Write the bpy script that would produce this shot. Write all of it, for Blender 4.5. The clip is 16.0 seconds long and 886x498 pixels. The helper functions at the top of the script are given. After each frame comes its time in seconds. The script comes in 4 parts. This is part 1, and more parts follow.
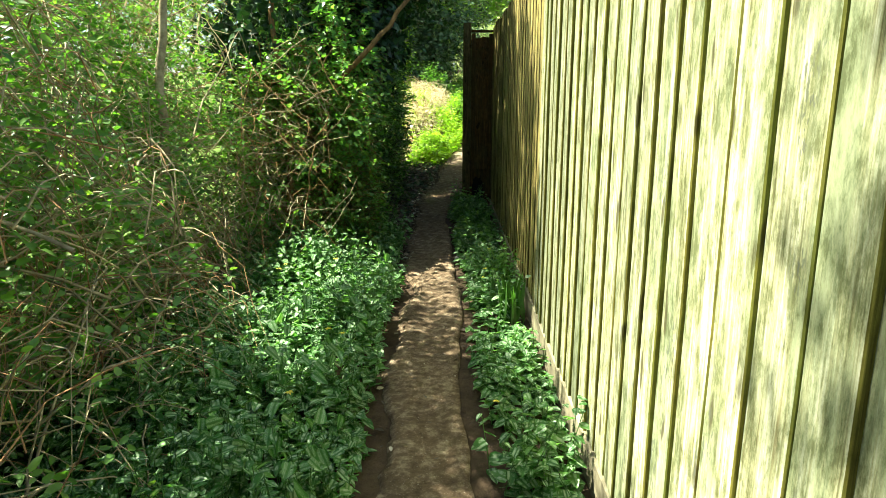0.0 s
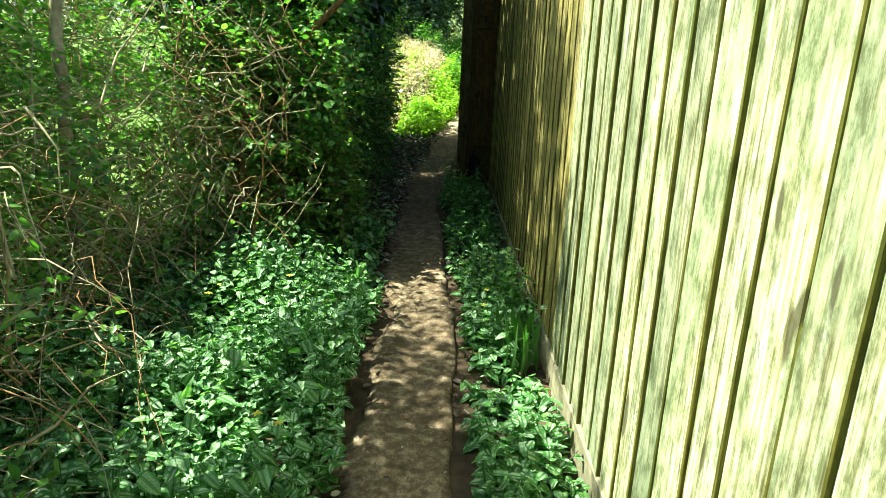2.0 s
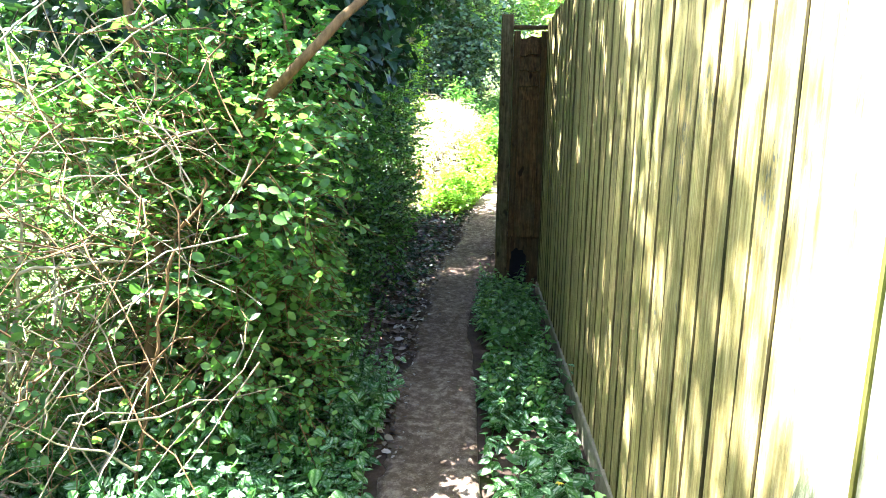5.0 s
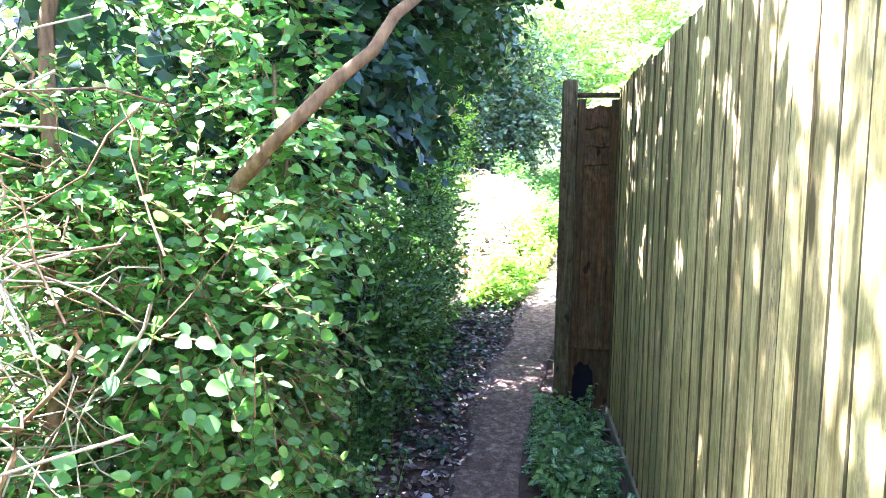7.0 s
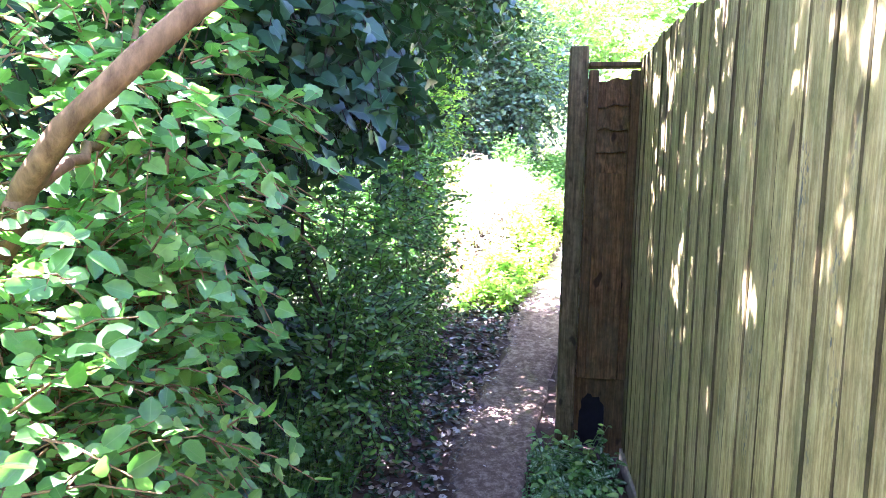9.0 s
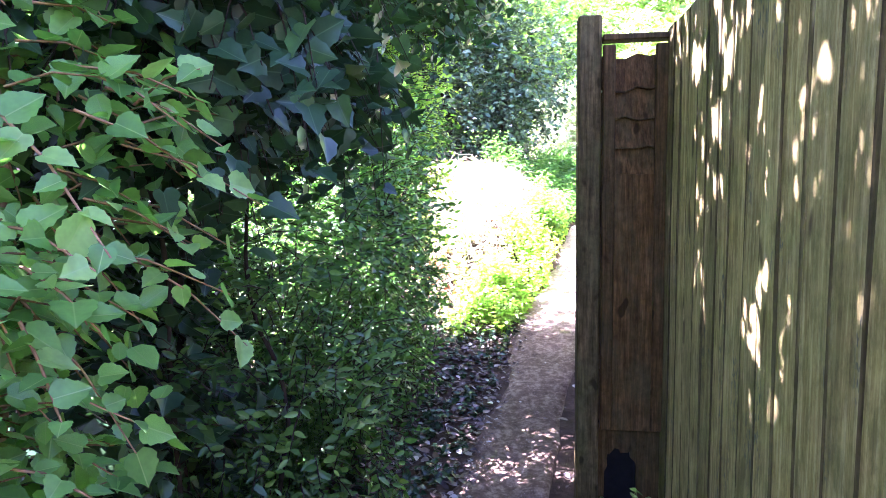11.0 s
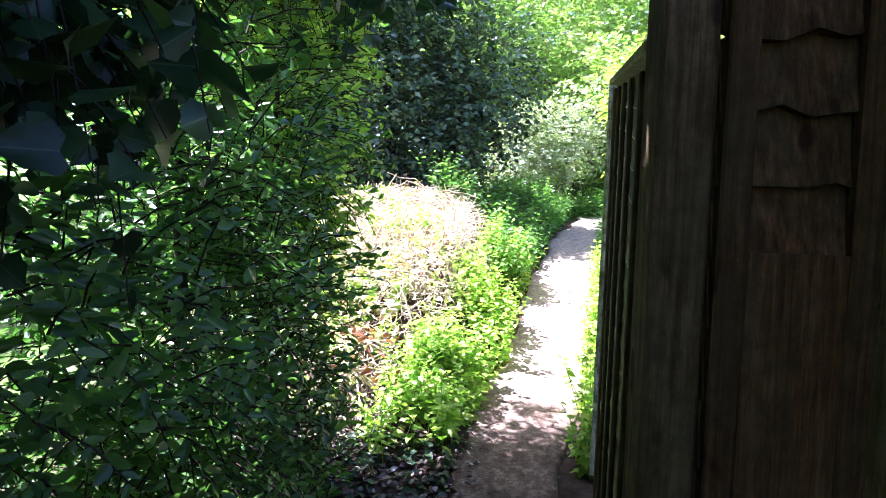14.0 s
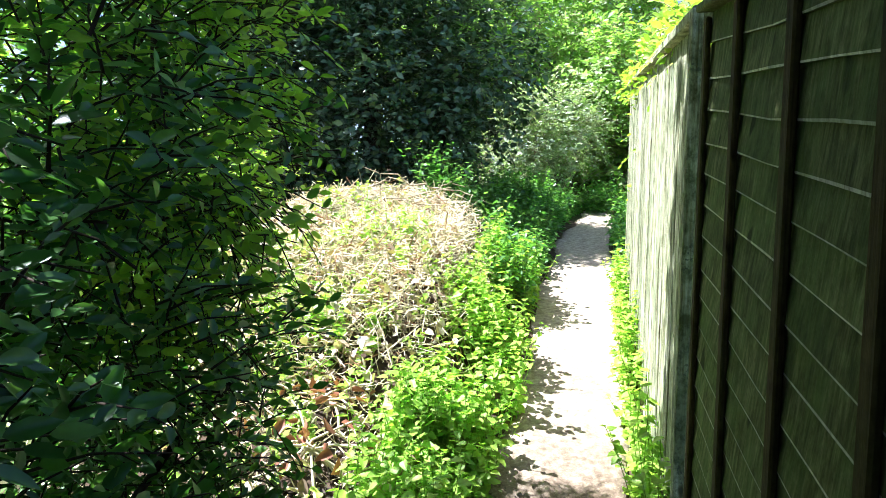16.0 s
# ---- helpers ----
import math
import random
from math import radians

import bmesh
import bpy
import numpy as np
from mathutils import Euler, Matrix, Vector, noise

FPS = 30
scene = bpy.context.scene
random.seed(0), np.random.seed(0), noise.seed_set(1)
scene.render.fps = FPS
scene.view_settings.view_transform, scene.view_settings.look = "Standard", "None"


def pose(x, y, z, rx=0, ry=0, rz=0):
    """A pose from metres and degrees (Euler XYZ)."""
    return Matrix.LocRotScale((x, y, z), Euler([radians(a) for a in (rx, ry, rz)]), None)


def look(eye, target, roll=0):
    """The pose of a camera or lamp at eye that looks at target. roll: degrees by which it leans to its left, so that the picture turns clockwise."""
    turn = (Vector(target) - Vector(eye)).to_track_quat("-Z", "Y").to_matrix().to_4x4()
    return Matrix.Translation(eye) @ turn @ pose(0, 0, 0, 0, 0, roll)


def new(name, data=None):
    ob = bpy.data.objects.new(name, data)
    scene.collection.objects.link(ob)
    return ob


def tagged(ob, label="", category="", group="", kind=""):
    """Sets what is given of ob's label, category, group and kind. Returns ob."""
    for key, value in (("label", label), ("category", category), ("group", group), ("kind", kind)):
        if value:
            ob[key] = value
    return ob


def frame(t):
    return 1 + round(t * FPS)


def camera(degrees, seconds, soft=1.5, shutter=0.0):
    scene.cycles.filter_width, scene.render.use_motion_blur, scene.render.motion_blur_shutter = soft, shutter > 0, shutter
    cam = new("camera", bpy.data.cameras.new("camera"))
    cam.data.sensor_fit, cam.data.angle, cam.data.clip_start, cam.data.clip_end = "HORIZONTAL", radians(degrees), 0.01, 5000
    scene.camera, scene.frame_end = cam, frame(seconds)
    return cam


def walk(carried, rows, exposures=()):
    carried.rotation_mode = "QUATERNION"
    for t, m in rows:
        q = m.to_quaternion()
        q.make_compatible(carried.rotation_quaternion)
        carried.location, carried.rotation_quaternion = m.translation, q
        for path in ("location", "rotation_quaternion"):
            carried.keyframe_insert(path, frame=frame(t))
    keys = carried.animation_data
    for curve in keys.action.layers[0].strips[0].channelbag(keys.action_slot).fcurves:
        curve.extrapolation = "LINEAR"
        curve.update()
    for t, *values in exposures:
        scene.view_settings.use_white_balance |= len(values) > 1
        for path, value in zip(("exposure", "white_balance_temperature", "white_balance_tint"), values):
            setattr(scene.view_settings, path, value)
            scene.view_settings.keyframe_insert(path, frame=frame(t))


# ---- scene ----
cam = camera(70.6, 16.0, soft=0.9)
METRES, EYE, TILT, LEAN, TURN = 7.4, 1.3, 0.0, 0.0, 0.0
ROWS = [
    (0.0, 0.0, 0.0, 0.0, 0.03, -12.37, -0.13),
    (0.5, 0.0018, 0.0323, 0.0043, 0.59, -12.48, -1.85),
    (1.0, -0.0099, 0.0647, 0.0058, -3.3, -11.56, -0.62),
    (1.5, -0.01, 0.0934, 0.0029, -2.3, -12.13, -1.4),
    (2.0, -0.0024, 0.1306, 0.0062, -0.61, -15.76, -2.27),
    (2.5, -0.0018, 0.1651, 0.0106, -2.92, -13.92, -0.5),
    (3.0, 0.0037, 0.1998, 0.0146, -1.18, -10.72, 0.93),
    (3.5, 0.0078, 0.2388, 0.0181, 2.01, -9.86, -0.97),
    (6.0, 0.0009, 0.4005, 0.0284, 4.12, -11.59, 0.54),
    (6.5, 0.0071, 0.4299, 0.0348, 9.3, -6.06, -1.44),
    (7.0, 0.0012, 0.4581, 0.0344, 7.35, -4.77, -1.0),
    (7.5, -0.0055, 0.4857, 0.0399, 1.82, -8.31, 0.53),
    (8.0, -0.0003, 0.5138, 0.0431, 6.22, -7.18, 0.15),
    (8.5, 0.0041, 0.5351, 0.0425, 7.65, -6.37, -1.26),
    (11.0, -0.0027, 0.64, 0.0472, 6.51, -6.26, 1.02),
    (11.5, -0.0047, 0.6622, 0.0482, 9.12, -6.28, 0.08),
    (12.0, 0.0024, 0.6953, 0.0481, 8.91, -8.28, -2.71),
    (12.5, -0.0012, 0.7301, 0.0471, 4.65, -6.91, -1.81),
    (13.0, -0.0037, 0.7687, 0.0514, 7.02, -6.71, -1.87),
    (13.5, -0.0012, 0.8089, 0.0545, 13.11, -6.14, -3.3),
    (14.0, -0.0078, 0.8448, 0.0561, 1.92, -4.11, -1.89),
    (14.5, -0.0071, 0.8828, 0.0549, 6.14, -6.72, -1.57),
    (15.0, -0.0054, 0.9163, 0.0603, 4.93, -5.94, -2.37),
    (15.5, -0.0122, 0.9473, 0.0596, -5.75, -7.13, 0.47),
    (16.0, -0.011, 0.9835, 0.0608, 1.03, -4.49, -0.68),
]
EXPOSURES = [(0.0, 2.35, 6900, -2), (1.0, 2.4, 6500, -5), (2.0, 2.3, 6450, -12), (3.5, 3.35, 6000, -2), (6.0, 4.65, 5250, 36), (7.0, 4.95, 5070, 43), (8.5, 5.2, 5100, 50), (11.0, 4.95, 5200, 60), (12.5, 4.9, 5300, 66), (13.0, 4.2, 5250, 62), (13.5, 3.65, 5200, 56), (14.0, 3.05, 5200, 46), (14.5, 2.2, 5150, 30), (16.0, 2.3, 5400, 18)]
walk(cam, [(t, pose(0, 0, EYE, TILT, LEAN, TURN) @ pose(METRES * x, METRES * y, METRES * z, 90 + pitch, roll, yaw)) for t, x, y, z, yaw, pitch, roll in ROWS],
     EXPOSURES)

# ---- world, sun, exposure ----
SUN_TO = Vector((-0.72, 0.16, 1.28)).normalized()
world = bpy.data.worlds.new("world")
scene.world = world
world.use_nodes = True
wn = world.node_tree.nodes
sky = wn.new("ShaderNodeTexSky")
sky.sky_type = "NISHITA"
sky.sun_disc = False
sky.sun_elevation = math.asin(SUN_TO.z)
sky.sun_rotation = math.atan2(SUN_TO.x, SUN_TO.y)
sky.dust_density = 2.0
wn["Background"].inputs["Strength"].default_value = 0.056
world.node_tree.links.new(sky.outputs[0], wn["Background"].inputs["Color"])
sun_data = bpy.data.lights.new("sun", "SUN")
sun_data.energy, sun_data.angle, sun_data.color = 5.0, radians(0.5), (1.0, 0.95, 0.86)
sun = new("sun", sun_data)
sun.matrix_world = look((0, 0, 20), Vector((0, 0, 20)) - SUN_TO)


# ---- materials ----
def mat_new(name):
    m = bpy.data.materials.new(name)
    m.use_nodes = True
    nt = m.node_tree
    return m, nt, nt.nodes["Principled BSDF"], nt.links


def ramp(nt, stops):
    r = nt.nodes.new("ShaderNodeValToRGB")
    e = r.color_ramp.elements
    while len(e) < len(stops):
        e.new(0.5)
    for k, (p, c) in enumerate(stops):
        e[k].position, e[k].color = p, (*c, 1)
    return r


def noise_tex(nt, scale, detail=4.0, rough=0.6, stretch=None, random_shift=False):
    co = nt.nodes.new("ShaderNodeTexCoord")
    out = co.outputs["Object"]
    if random_shift:
        info = nt.nodes.new("ShaderNodeObjectInfo")
        mul = nt.nodes.new("ShaderNodeVectorMath")
        mul.operation = "MULTIPLY_ADD"
        comb = nt.nodes.new("ShaderNodeCombineXYZ")
        for k in range(3):
            nt.links.new(info.outputs["Random"], comb.inputs[k])
        mul.inputs[1].default_value = (37.0, 53.0, 71.0)
        nt.links.new(comb.outputs[0], mul.inputs[0])
        nt.links.new(out, mul.inputs[2])
        out = mul.outputs[0]
    mp = nt.nodes.new("ShaderNodeMapping")
    if stretch:
        mp.inputs["Scale"].default_value = stretch
    nt.links.new(out, mp.inputs["Vector"])
    n = nt.nodes.new("ShaderNodeTexNoise")
    n.inputs["Scale"].default_value = scale
    n.inputs["Detail"].default_value = detail
    n.inputs["Roughness"].default_value = rough
    nt.links.new(mp.outputs[0], n.inputs["Vector"])
    return n


def mix_col(nt, fac, a, b, blend="MIX"):
    m = nt.nodes.new("ShaderNodeMix")
    m.data_type, m.blend_type = "RGBA", blend
    for sock, v in ((m.inputs[0], fac), (m.inputs[6], a), (m.inputs[7], b)):
        if isinstance(v, bpy.types.NodeSocket):
            nt.links.new(v, sock)
        elif isinstance(v, (int, float)):
            sock.default_value = v
        else:
            sock.default_value = (*v, 1)
    return m.outputs[2]


def add_bump(nt, bsdf, height, strength, distance):
    b = nt.nodes.new("ShaderNodeBump")
    b.inputs["Strength"].default_value = strength
    b.inputs["Distance"].default_value = distance
    nt.links.new(height, b.inputs["Height"])
    nt.links.new(b.outputs[0], bsdf.inputs["Normal"])


def leaf_mat(name, stops, rough=0.45, through_light=0.5, spot=None, vein=None, gloss=0.45):
    """Leaf: colour varied leaf by leaf, a paler midrib, light coming through."""
    m, nt, bsdf, links = mat_new(name)
    geo = nt.nodes.new("ShaderNodeNewGeometry")
    r = ramp(nt, stops)
    links.new(geo.outputs["Random Per Island"], r.inputs[0])
    col = r.outputs[0]
    n = noise_tex(nt, 60, 2)
    col = mix_col(nt, 0.35, col, ramp_out(nt, n, [(0.3, (0.55, 0.55, 0.55)), (0.7, (1.3, 1.3, 1.2))]), "MULTIPLY")
    uv = nt.nodes.new("ShaderNodeUVMap")
    sep = nt.nodes.new("ShaderNodeSeparateXYZ")
    links.new(uv.outputs[0], sep.inputs[0])
    ab = nt.nodes.new("ShaderNodeMath")
    ab.operation = "ABSOLUTE"
    links.new(sep.outputs[1], ab.inputs[0])
    if spot:
        # silver bands between the midrib and the margin
        rr = ramp(nt, [(0.0, (0, 0, 0)), (0.03, (0, 0, 0)), (0.09, (1, 1, 1)), (0.2, (1, 1, 1)), (0.26, (0, 0, 0))])
        links.new(ab.outputs[0], rr.inputs[0])
        nn = noise_tex(nt, 45, 3)
        rn = ramp_out(nt, nn, [(0.42, (0, 0, 0)), (0.58, (1, 1, 1))])
        fac = mix_col(nt, 1.0, rr.outputs[0], rn, "MULTIPLY")
        fac = mix_col(nt, 0.85, (0, 0, 0), fac)
        col = mix_col(nt, fac, col, spot)
    if vein:
        rv = ramp(nt, [(0.0, (1, 1, 1)), (0.025, (0, 0, 0))])
        links.new(ab.outputs[0], rv.inputs[0])
        fv = mix_col(nt, 0.6, (0, 0, 0), rv.outputs[0])
        col = mix_col(nt, fv, col, vein)
    links.new(col, bsdf.inputs["Base Color"])
    bsdf.inputs["Roughness"].default_value = rough
    bsdf.inputs["Specular IOR Level"].default_value = gloss
    tr = nt.nodes.new("ShaderNodeBsdfTranslucent")
    links.new(mix_col(nt, 1.0, col, (1.3, 1.7, 0.55), "MULTIPLY"), tr.inputs["Color"])
    mx = nt.nodes.new("ShaderNodeMixShader")
    mx.inputs[0].default_value = through_light
    links.new(bsdf.outputs[0], mx.inputs[1])
    links.new(tr.outputs[0], mx.inputs[2])
    links.new(mx.outputs[0], nt.nodes["Material Output"].inputs["Surface"])
    return m


def ramp_out(nt, n, stops):
    r = ramp(nt, stops)
    nt.links.new(n.outputs[0], r.inputs[0])
    return r.outputs[0]


def wood_mat(name, dark, mid, light, stain, stain_amount, rough=0.8, grain=(30, 30, 1.6), mottle=0.5, fine_amount=0.55, speckle=0.0):
    """Weathered softwood: grain along z, algae stains, knots, board by board shifts."""
    m, nt, bsdf, links = mat_new(name)
    g = noise_tex(nt, 3.0, 6, 0.65, grain, True)
    col = ramp_out(nt, g, [(0.34, dark), (0.5, mid), (0.64, light)])
    fine = noise_tex(nt, 9.0, 4, 0.7, grain, True)
    col = mix_col(nt, fine_amount, col, ramp_out(nt, fine, [(0.36, (0.55, 0.52, 0.46)), (0.6, (1.18, 1.18, 1.16))]), "MULTIPLY")
    s = noise_tex(nt, 3.0, 7, 0.75, (2.2, 2.2, 0.8), True)
    f = ramp_out(nt, s, [(0.44, (0, 0, 0)), (0.6, (stain_amount,) * 3)])
    col = mix_col(nt, f, col, stain)
    mott = noise_tex(nt, 9.0, 8, 0.78, (2.2, 2.2, 1.7), True)
    col = mix_col(nt, mottle, col, ramp_out(nt, mott, [(0.41, (0.33, 0.36, 0.24)), (0.51, (0.86, 0.88, 0.8)), (0.6, (1.25, 1.25, 1.2))]), "MULTIPLY")
    k = noise_tex(nt, 9.0, 1, 0.5, (1.8, 1.8, 1.0), True)
    fk = ramp_out(nt, k, [(0.69, (0, 0, 0)), (0.74, (0.85, 0.85, 0.85))])
    col = mix_col(nt, fk, col, tuple(c * 0.35 for c in dark))
    if speckle:
        # clusters of lichen and mould dots
        sp_a = noise_tex(nt, 120.0, 2, 0.5, (1.0, 1.0, 0.7), True)
        sp_b = noise_tex(nt, 4.0, 3, 0.6, (2.0, 2.0, 1.2), True)
        both = mix_col(nt, 1.0, ramp_out(nt, sp_a, [(0.54, (0, 0, 0)), (0.6, (1, 1, 1))]), ramp_out(nt, sp_b, [(0.55, (0, 0, 0)), (0.66, (speckle,) * 3)]), "MULTIPLY")
        col = mix_col(nt, both, col, (0.085, 0.095, 0.075))
    info = nt.nodes.new("ShaderNodeObjectInfo")
    rr = ramp(nt, [(0, (0.72, 0.72, 0.70)), (1, (1.2, 1.18, 1.12))])
    links.new(info.outputs["Random"], rr.inputs[0])
    col = mix_col(nt, 1.0, col, rr.outputs[0], "MULTIPLY")
    links.new(col, bsdf.inputs["Base Color"])
    bsdf.inputs["Roughness"].default_value = rough
    bsdf.inputs["Specular IOR Level"].default_value = 0.12
    add_bump(nt, bsdf, g.outputs[0], 0.5, 0.004)
    return m


def plain_mat(name, a, b, scale, rough=0.85, bump=0.4, dist=0.005, stretch=None):
    m, nt, bsdf, links = mat_new(name)
    n = noise_tex(nt, scale, 6, 0.65, stretch)
    n2 = noise_tex(nt, scale * 0.13, 3)
    col = ramp_out(nt, n, [(0.3, a), (0.7, b)])
    col = mix_col(nt, 0.6, col, ramp_out(nt, n2, [(0.35, (0.6, 0.6, 0.6)), (0.65, (1.25, 1.25, 1.25))]), "MULTIPLY")
    links.new(col, bsdf.inputs["Base Color"])
    bsdf.inputs["Roughness"].default_value = rough
    bsdf.inputs["Specular IOR Level"].default_value = 0.1
    add_bump(nt, bsdf, n.outputs[0], bump, dist)
    return m


M_FENCE = wood_mat("weathered_board", (0.15, 0.13, 0.06), (0.38, 0.38, 0.25), (0.57, 0.57, 0.48), (0.22, 0.25, 0.16), 0.9, mottle=0.9, fine_amount=0.35, speckle=0.8)
M_FENCE_BROWN = wood_mat("brown_feather_board", (0.22, 0.165, 0.055), (0.37, 0.295, 0.108), (0.5, 0.42, 0.2), (0.23, 0.215, 0.08), 0.65, mottle=0.55, fine_amount=0.3, speckle=0.9)
# board edges: olive algae, and the shade of the gaps darkened into the colour
M_EDGE_SHADED = wood_mat("algae_shaded_board_edge", (0.06, 0.05, 0.012), (0.15, 0.135, 0.03), (0.23, 0.21, 0.055), (0.10, 0.12, 0.025), 0.8)
M_BROWN_EDGE_SHADED = wood_mat("shaded_brown_board_edge", (0.035, 0.025, 0.01), (0.075, 0.055, 0.02), (0.13, 0.1, 0.04), (0.06, 0.055, 0.02), 0.8)
M_FENCE_DARK = wood_mat("brown_lap_board", (0.04, 0.02, 0.006), (0.083, 0.044, 0.013), (0.13, 0.072, 0.025), (0.05, 0.05, 0.022), 0.5)
M_FENCE_GREEN = wood_mat("algae_lap_board", (0.07, 0.082, 0.028), (0.145, 0.168, 0.062), (0.235, 0.245, 0.105), (0.1, 0.148, 0.044), 0.7)
# worn slat lips, made paler still so the colour holds the light they catch
M_WORN_LIT = wood_mat("worn_lit_slat_lip", (0.42, 0.41, 0.3), (0.66, 0.65, 0.52), (0.8, 0.8, 0.7), (0.3, 0.34, 0.22), 0.4, mottle=0.2)
M_POST = wood_mat("post_wood", (0.034, 0.024, 0.009), (0.07, 0.05, 0.02), (0.11, 0.08, 0.036), (0.06, 0.06, 0.024), 0.6)
M_CONCRETE = plain_mat("mossy_gravel_board", (0.16, 0.14, 0.09), (0.3, 0.27, 0.18), 30)
M_BARK = plain_mat("reddish_bark", (0.085, 0.05, 0.02), (0.27, 0.165, 0.068), 40, stretch=(1, 1, 0.3), bump=0.8)
M_HOLE_SHADE = plain_mat("hole_shade", (0.004, 0.004, 0.004), (0.008, 0.008, 0.008), 20, 0.6)
M_TWIG = plain_mat("twig_bark", (0.21, 0.165, 0.1), (0.5, 0.42, 0.27), 25)
M_TWIG_RED = plain_mat("red_brown_twig", (0.19, 0.10, 0.045), (0.42, 0.25, 0.13), 25)
M_DARKSTEM = plain_mat("dark_stem", (0.022, 0.016, 0.011), (0.06, 0.045, 0.032), 25)
M_STRAW = plain_mat("bleached_straw", (0.48, 0.39, 0.2), (0.78, 0.71, 0.48), 18)
M_LITTER = leaf_mat("dead_leaf", [(0, (0.03, 0.02, 0.014)), (0.5, (0.09, 0.06, 0.036)), (0.8, (0.19, 0.14, 0.09)), (1, (0.5, 0.46, 0.38))], 0.5, 0.05)
M_PALE_LEAF = leaf_mat("bleached_leaf", [(0, (0.24, 0.16, 0.09)), (0.5, (0.45, 0.36, 0.24)), (1, (0.66, 0.58, 0.45))], 0.7, 0.2)
M_PAPER = plain_mat("white_paper", (0.72, 0.71, 0.68), (0.85, 0.84, 0.82), 40, 0.7, 0.2)
M_FLOWER = leaf_mat("yellow_petal", [(0, (0.62, 0.5, 0.05)), (1, (0.75, 0.62, 0.12))], 0.6, 0.3)
M_DRY = leaf_mat("dry_red_leaf", [(0, (0.22, 0.07, 0.03)), (1, (0.38, 0.16, 0.09))], 0.6, 0.15)

L_NETTLE = leaf_mat("archangel_leaf", [(0, (0.03, 0.115, 0.02)), (0.6, (0.055, 0.175, 0.03)), (1, (0.11, 0.25, 0.045))], 0.5, 0.35, (0.37, 0.48, 0.32), (0.12, 0.22, 0.08))
# leaf colour for plants in the sun, brightened to carry the sunlight itself
L_SUNLIT = leaf_mat("sunlit_leaf", [(0, (0.19, 0.33, 0.03)), (0.6, (0.31, 0.45, 0.05)), (1, (0.46, 0.56, 0.11))], 0.5, 0.45)
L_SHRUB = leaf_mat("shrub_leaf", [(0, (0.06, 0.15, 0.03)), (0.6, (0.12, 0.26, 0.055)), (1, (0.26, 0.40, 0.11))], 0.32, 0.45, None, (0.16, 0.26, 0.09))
L_THICKET = leaf_mat("bramble_leaf", [(0, (0.07, 0.16, 0.034)), (0.6, (0.13, 0.265, 0.055)), (1, (0.26, 0.39, 0.095))], 0.38, 0.45)
L_IVY = leaf_mat("ivy_leaf", [(0, (0.014, 0.04, 0.016)), (0.7, (0.025, 0.065, 0.025)), (1, (0.05, 0.11, 0.03))], 0.36, 0.15, None, (0.08, 0.14, 0.07), 0.28)
L_EVER = leaf_mat("evergreen_leaf", [(0, (0.03, 0.07, 0.03)), (0.6, (0.065, 0.12, 0.055)), (1, (0.16, 0.22, 0.13))], 0.34, 0.15)
L_FRESH = leaf_mat("fresh_lobed_leaf", [(0, (0.08, 0.2, 0.045)), (0.6, (0.15, 0.32, 0.075)), (1, (0.26, 0.43, 0.13))], 0.36, 0.4, None, (0.3, 0.42, 0.16))
L_UNDER = leaf_mat("privet_leaf", [(0, (0.035, 0.10, 0.022)), (0.6, (0.075, 0.175, 0.04)), (1, (0.16, 0.285, 0.07))], 0.33, 0.37)
L_FAR = leaf_mat("spring_tree_leaf", [(0, (0.15, 0.25, 0.06)), (0.6, (0.25, 0.35, 0.10)), (1, (0.36, 0.45, 0.17))], 0.55, 0.45)
L_PALE = leaf_mat("pale_shrub_leaf", [(0, (0.2, 0.25, 0.14)), (0.6, (0.33, 0.38, 0.24)), (1, (0.55, 0.57, 0.44))], 0.55, 0.3)
L_YELLOW = leaf_mat("golden_hedge_leaf", [(0, (0.20, 0.33, 0.03)), (1, (0.38, 0.46, 0.06))], 0.5, 0.45)


# ---- terrain ----
GY = [-60, -10, 0, 3.6, 5, 7.7, 8.3, 9.2, 10.4, 12.3, 15, 17.3, 20, 30, 60, 400]
GZ = [-0.6, -0.15, 0.0, 0.09, 0.16, 0.29, 0.34, 0.50, 0.68, 0.98, 1.36, 1.62, 1.9, 2.9, 4.0, 4.0]
PY = [-6, 1.9, 4, 5, 6.2, 7.4, 8.5, 9.2, 9.7, 10.4, 12.4, 14.6, 17.3, 19, 22, 26]
PX = [-0.1, -0.07, -0.07, -0.12, -0.13, -0.08, 0.09, 0.19, 0.34, 0.55, 0.94, 1.45, 2.25, 3.1, 4.8, 7.5]
PW = [0.16, 0.16, 0.18, 0.18, 0.175, 0.19, 0.21, 0.25, 0.28, 0.33, 0.33, 0.3, 0.2, 0.1, 0.04, 0.03]


def ground(x, y):
    """Height of the ground; takes numbers or arrays."""
    x, y = np.asarray(x, float), np.asarray(y, float)
    z = np.interp(y, GY, GZ)
    side = np.clip(np.abs(x - np.interp(y, PY, PX)) - 0.3, 0, 1)
    z = z + 0.05 * side * np.sin(3.1 * x + 1.7 * y) * np.cos(2.3 * y) + 0.06 * np.clip(side * 2, 0, 1) * (x < 0)
    heap = ((x + 0.6) / 1.3) ** 2 + ((y - 11.9) / 1.75) ** 2
    z = z + 0.54 * np.exp(-heap ** 2) * np.clip((np.interp(y, PY, PX) - 0.3 - x) / 0.6, 0, 1)
    z = z + 0.3 * np.clip((np.interp(y, PY, PX) - 0.4 - x) / 0.7, 0, 1) * np.clip((y - 12.0) / 2.0, 0, 1) * np.clip((x + 4) / 2, 0, 1)
    return z


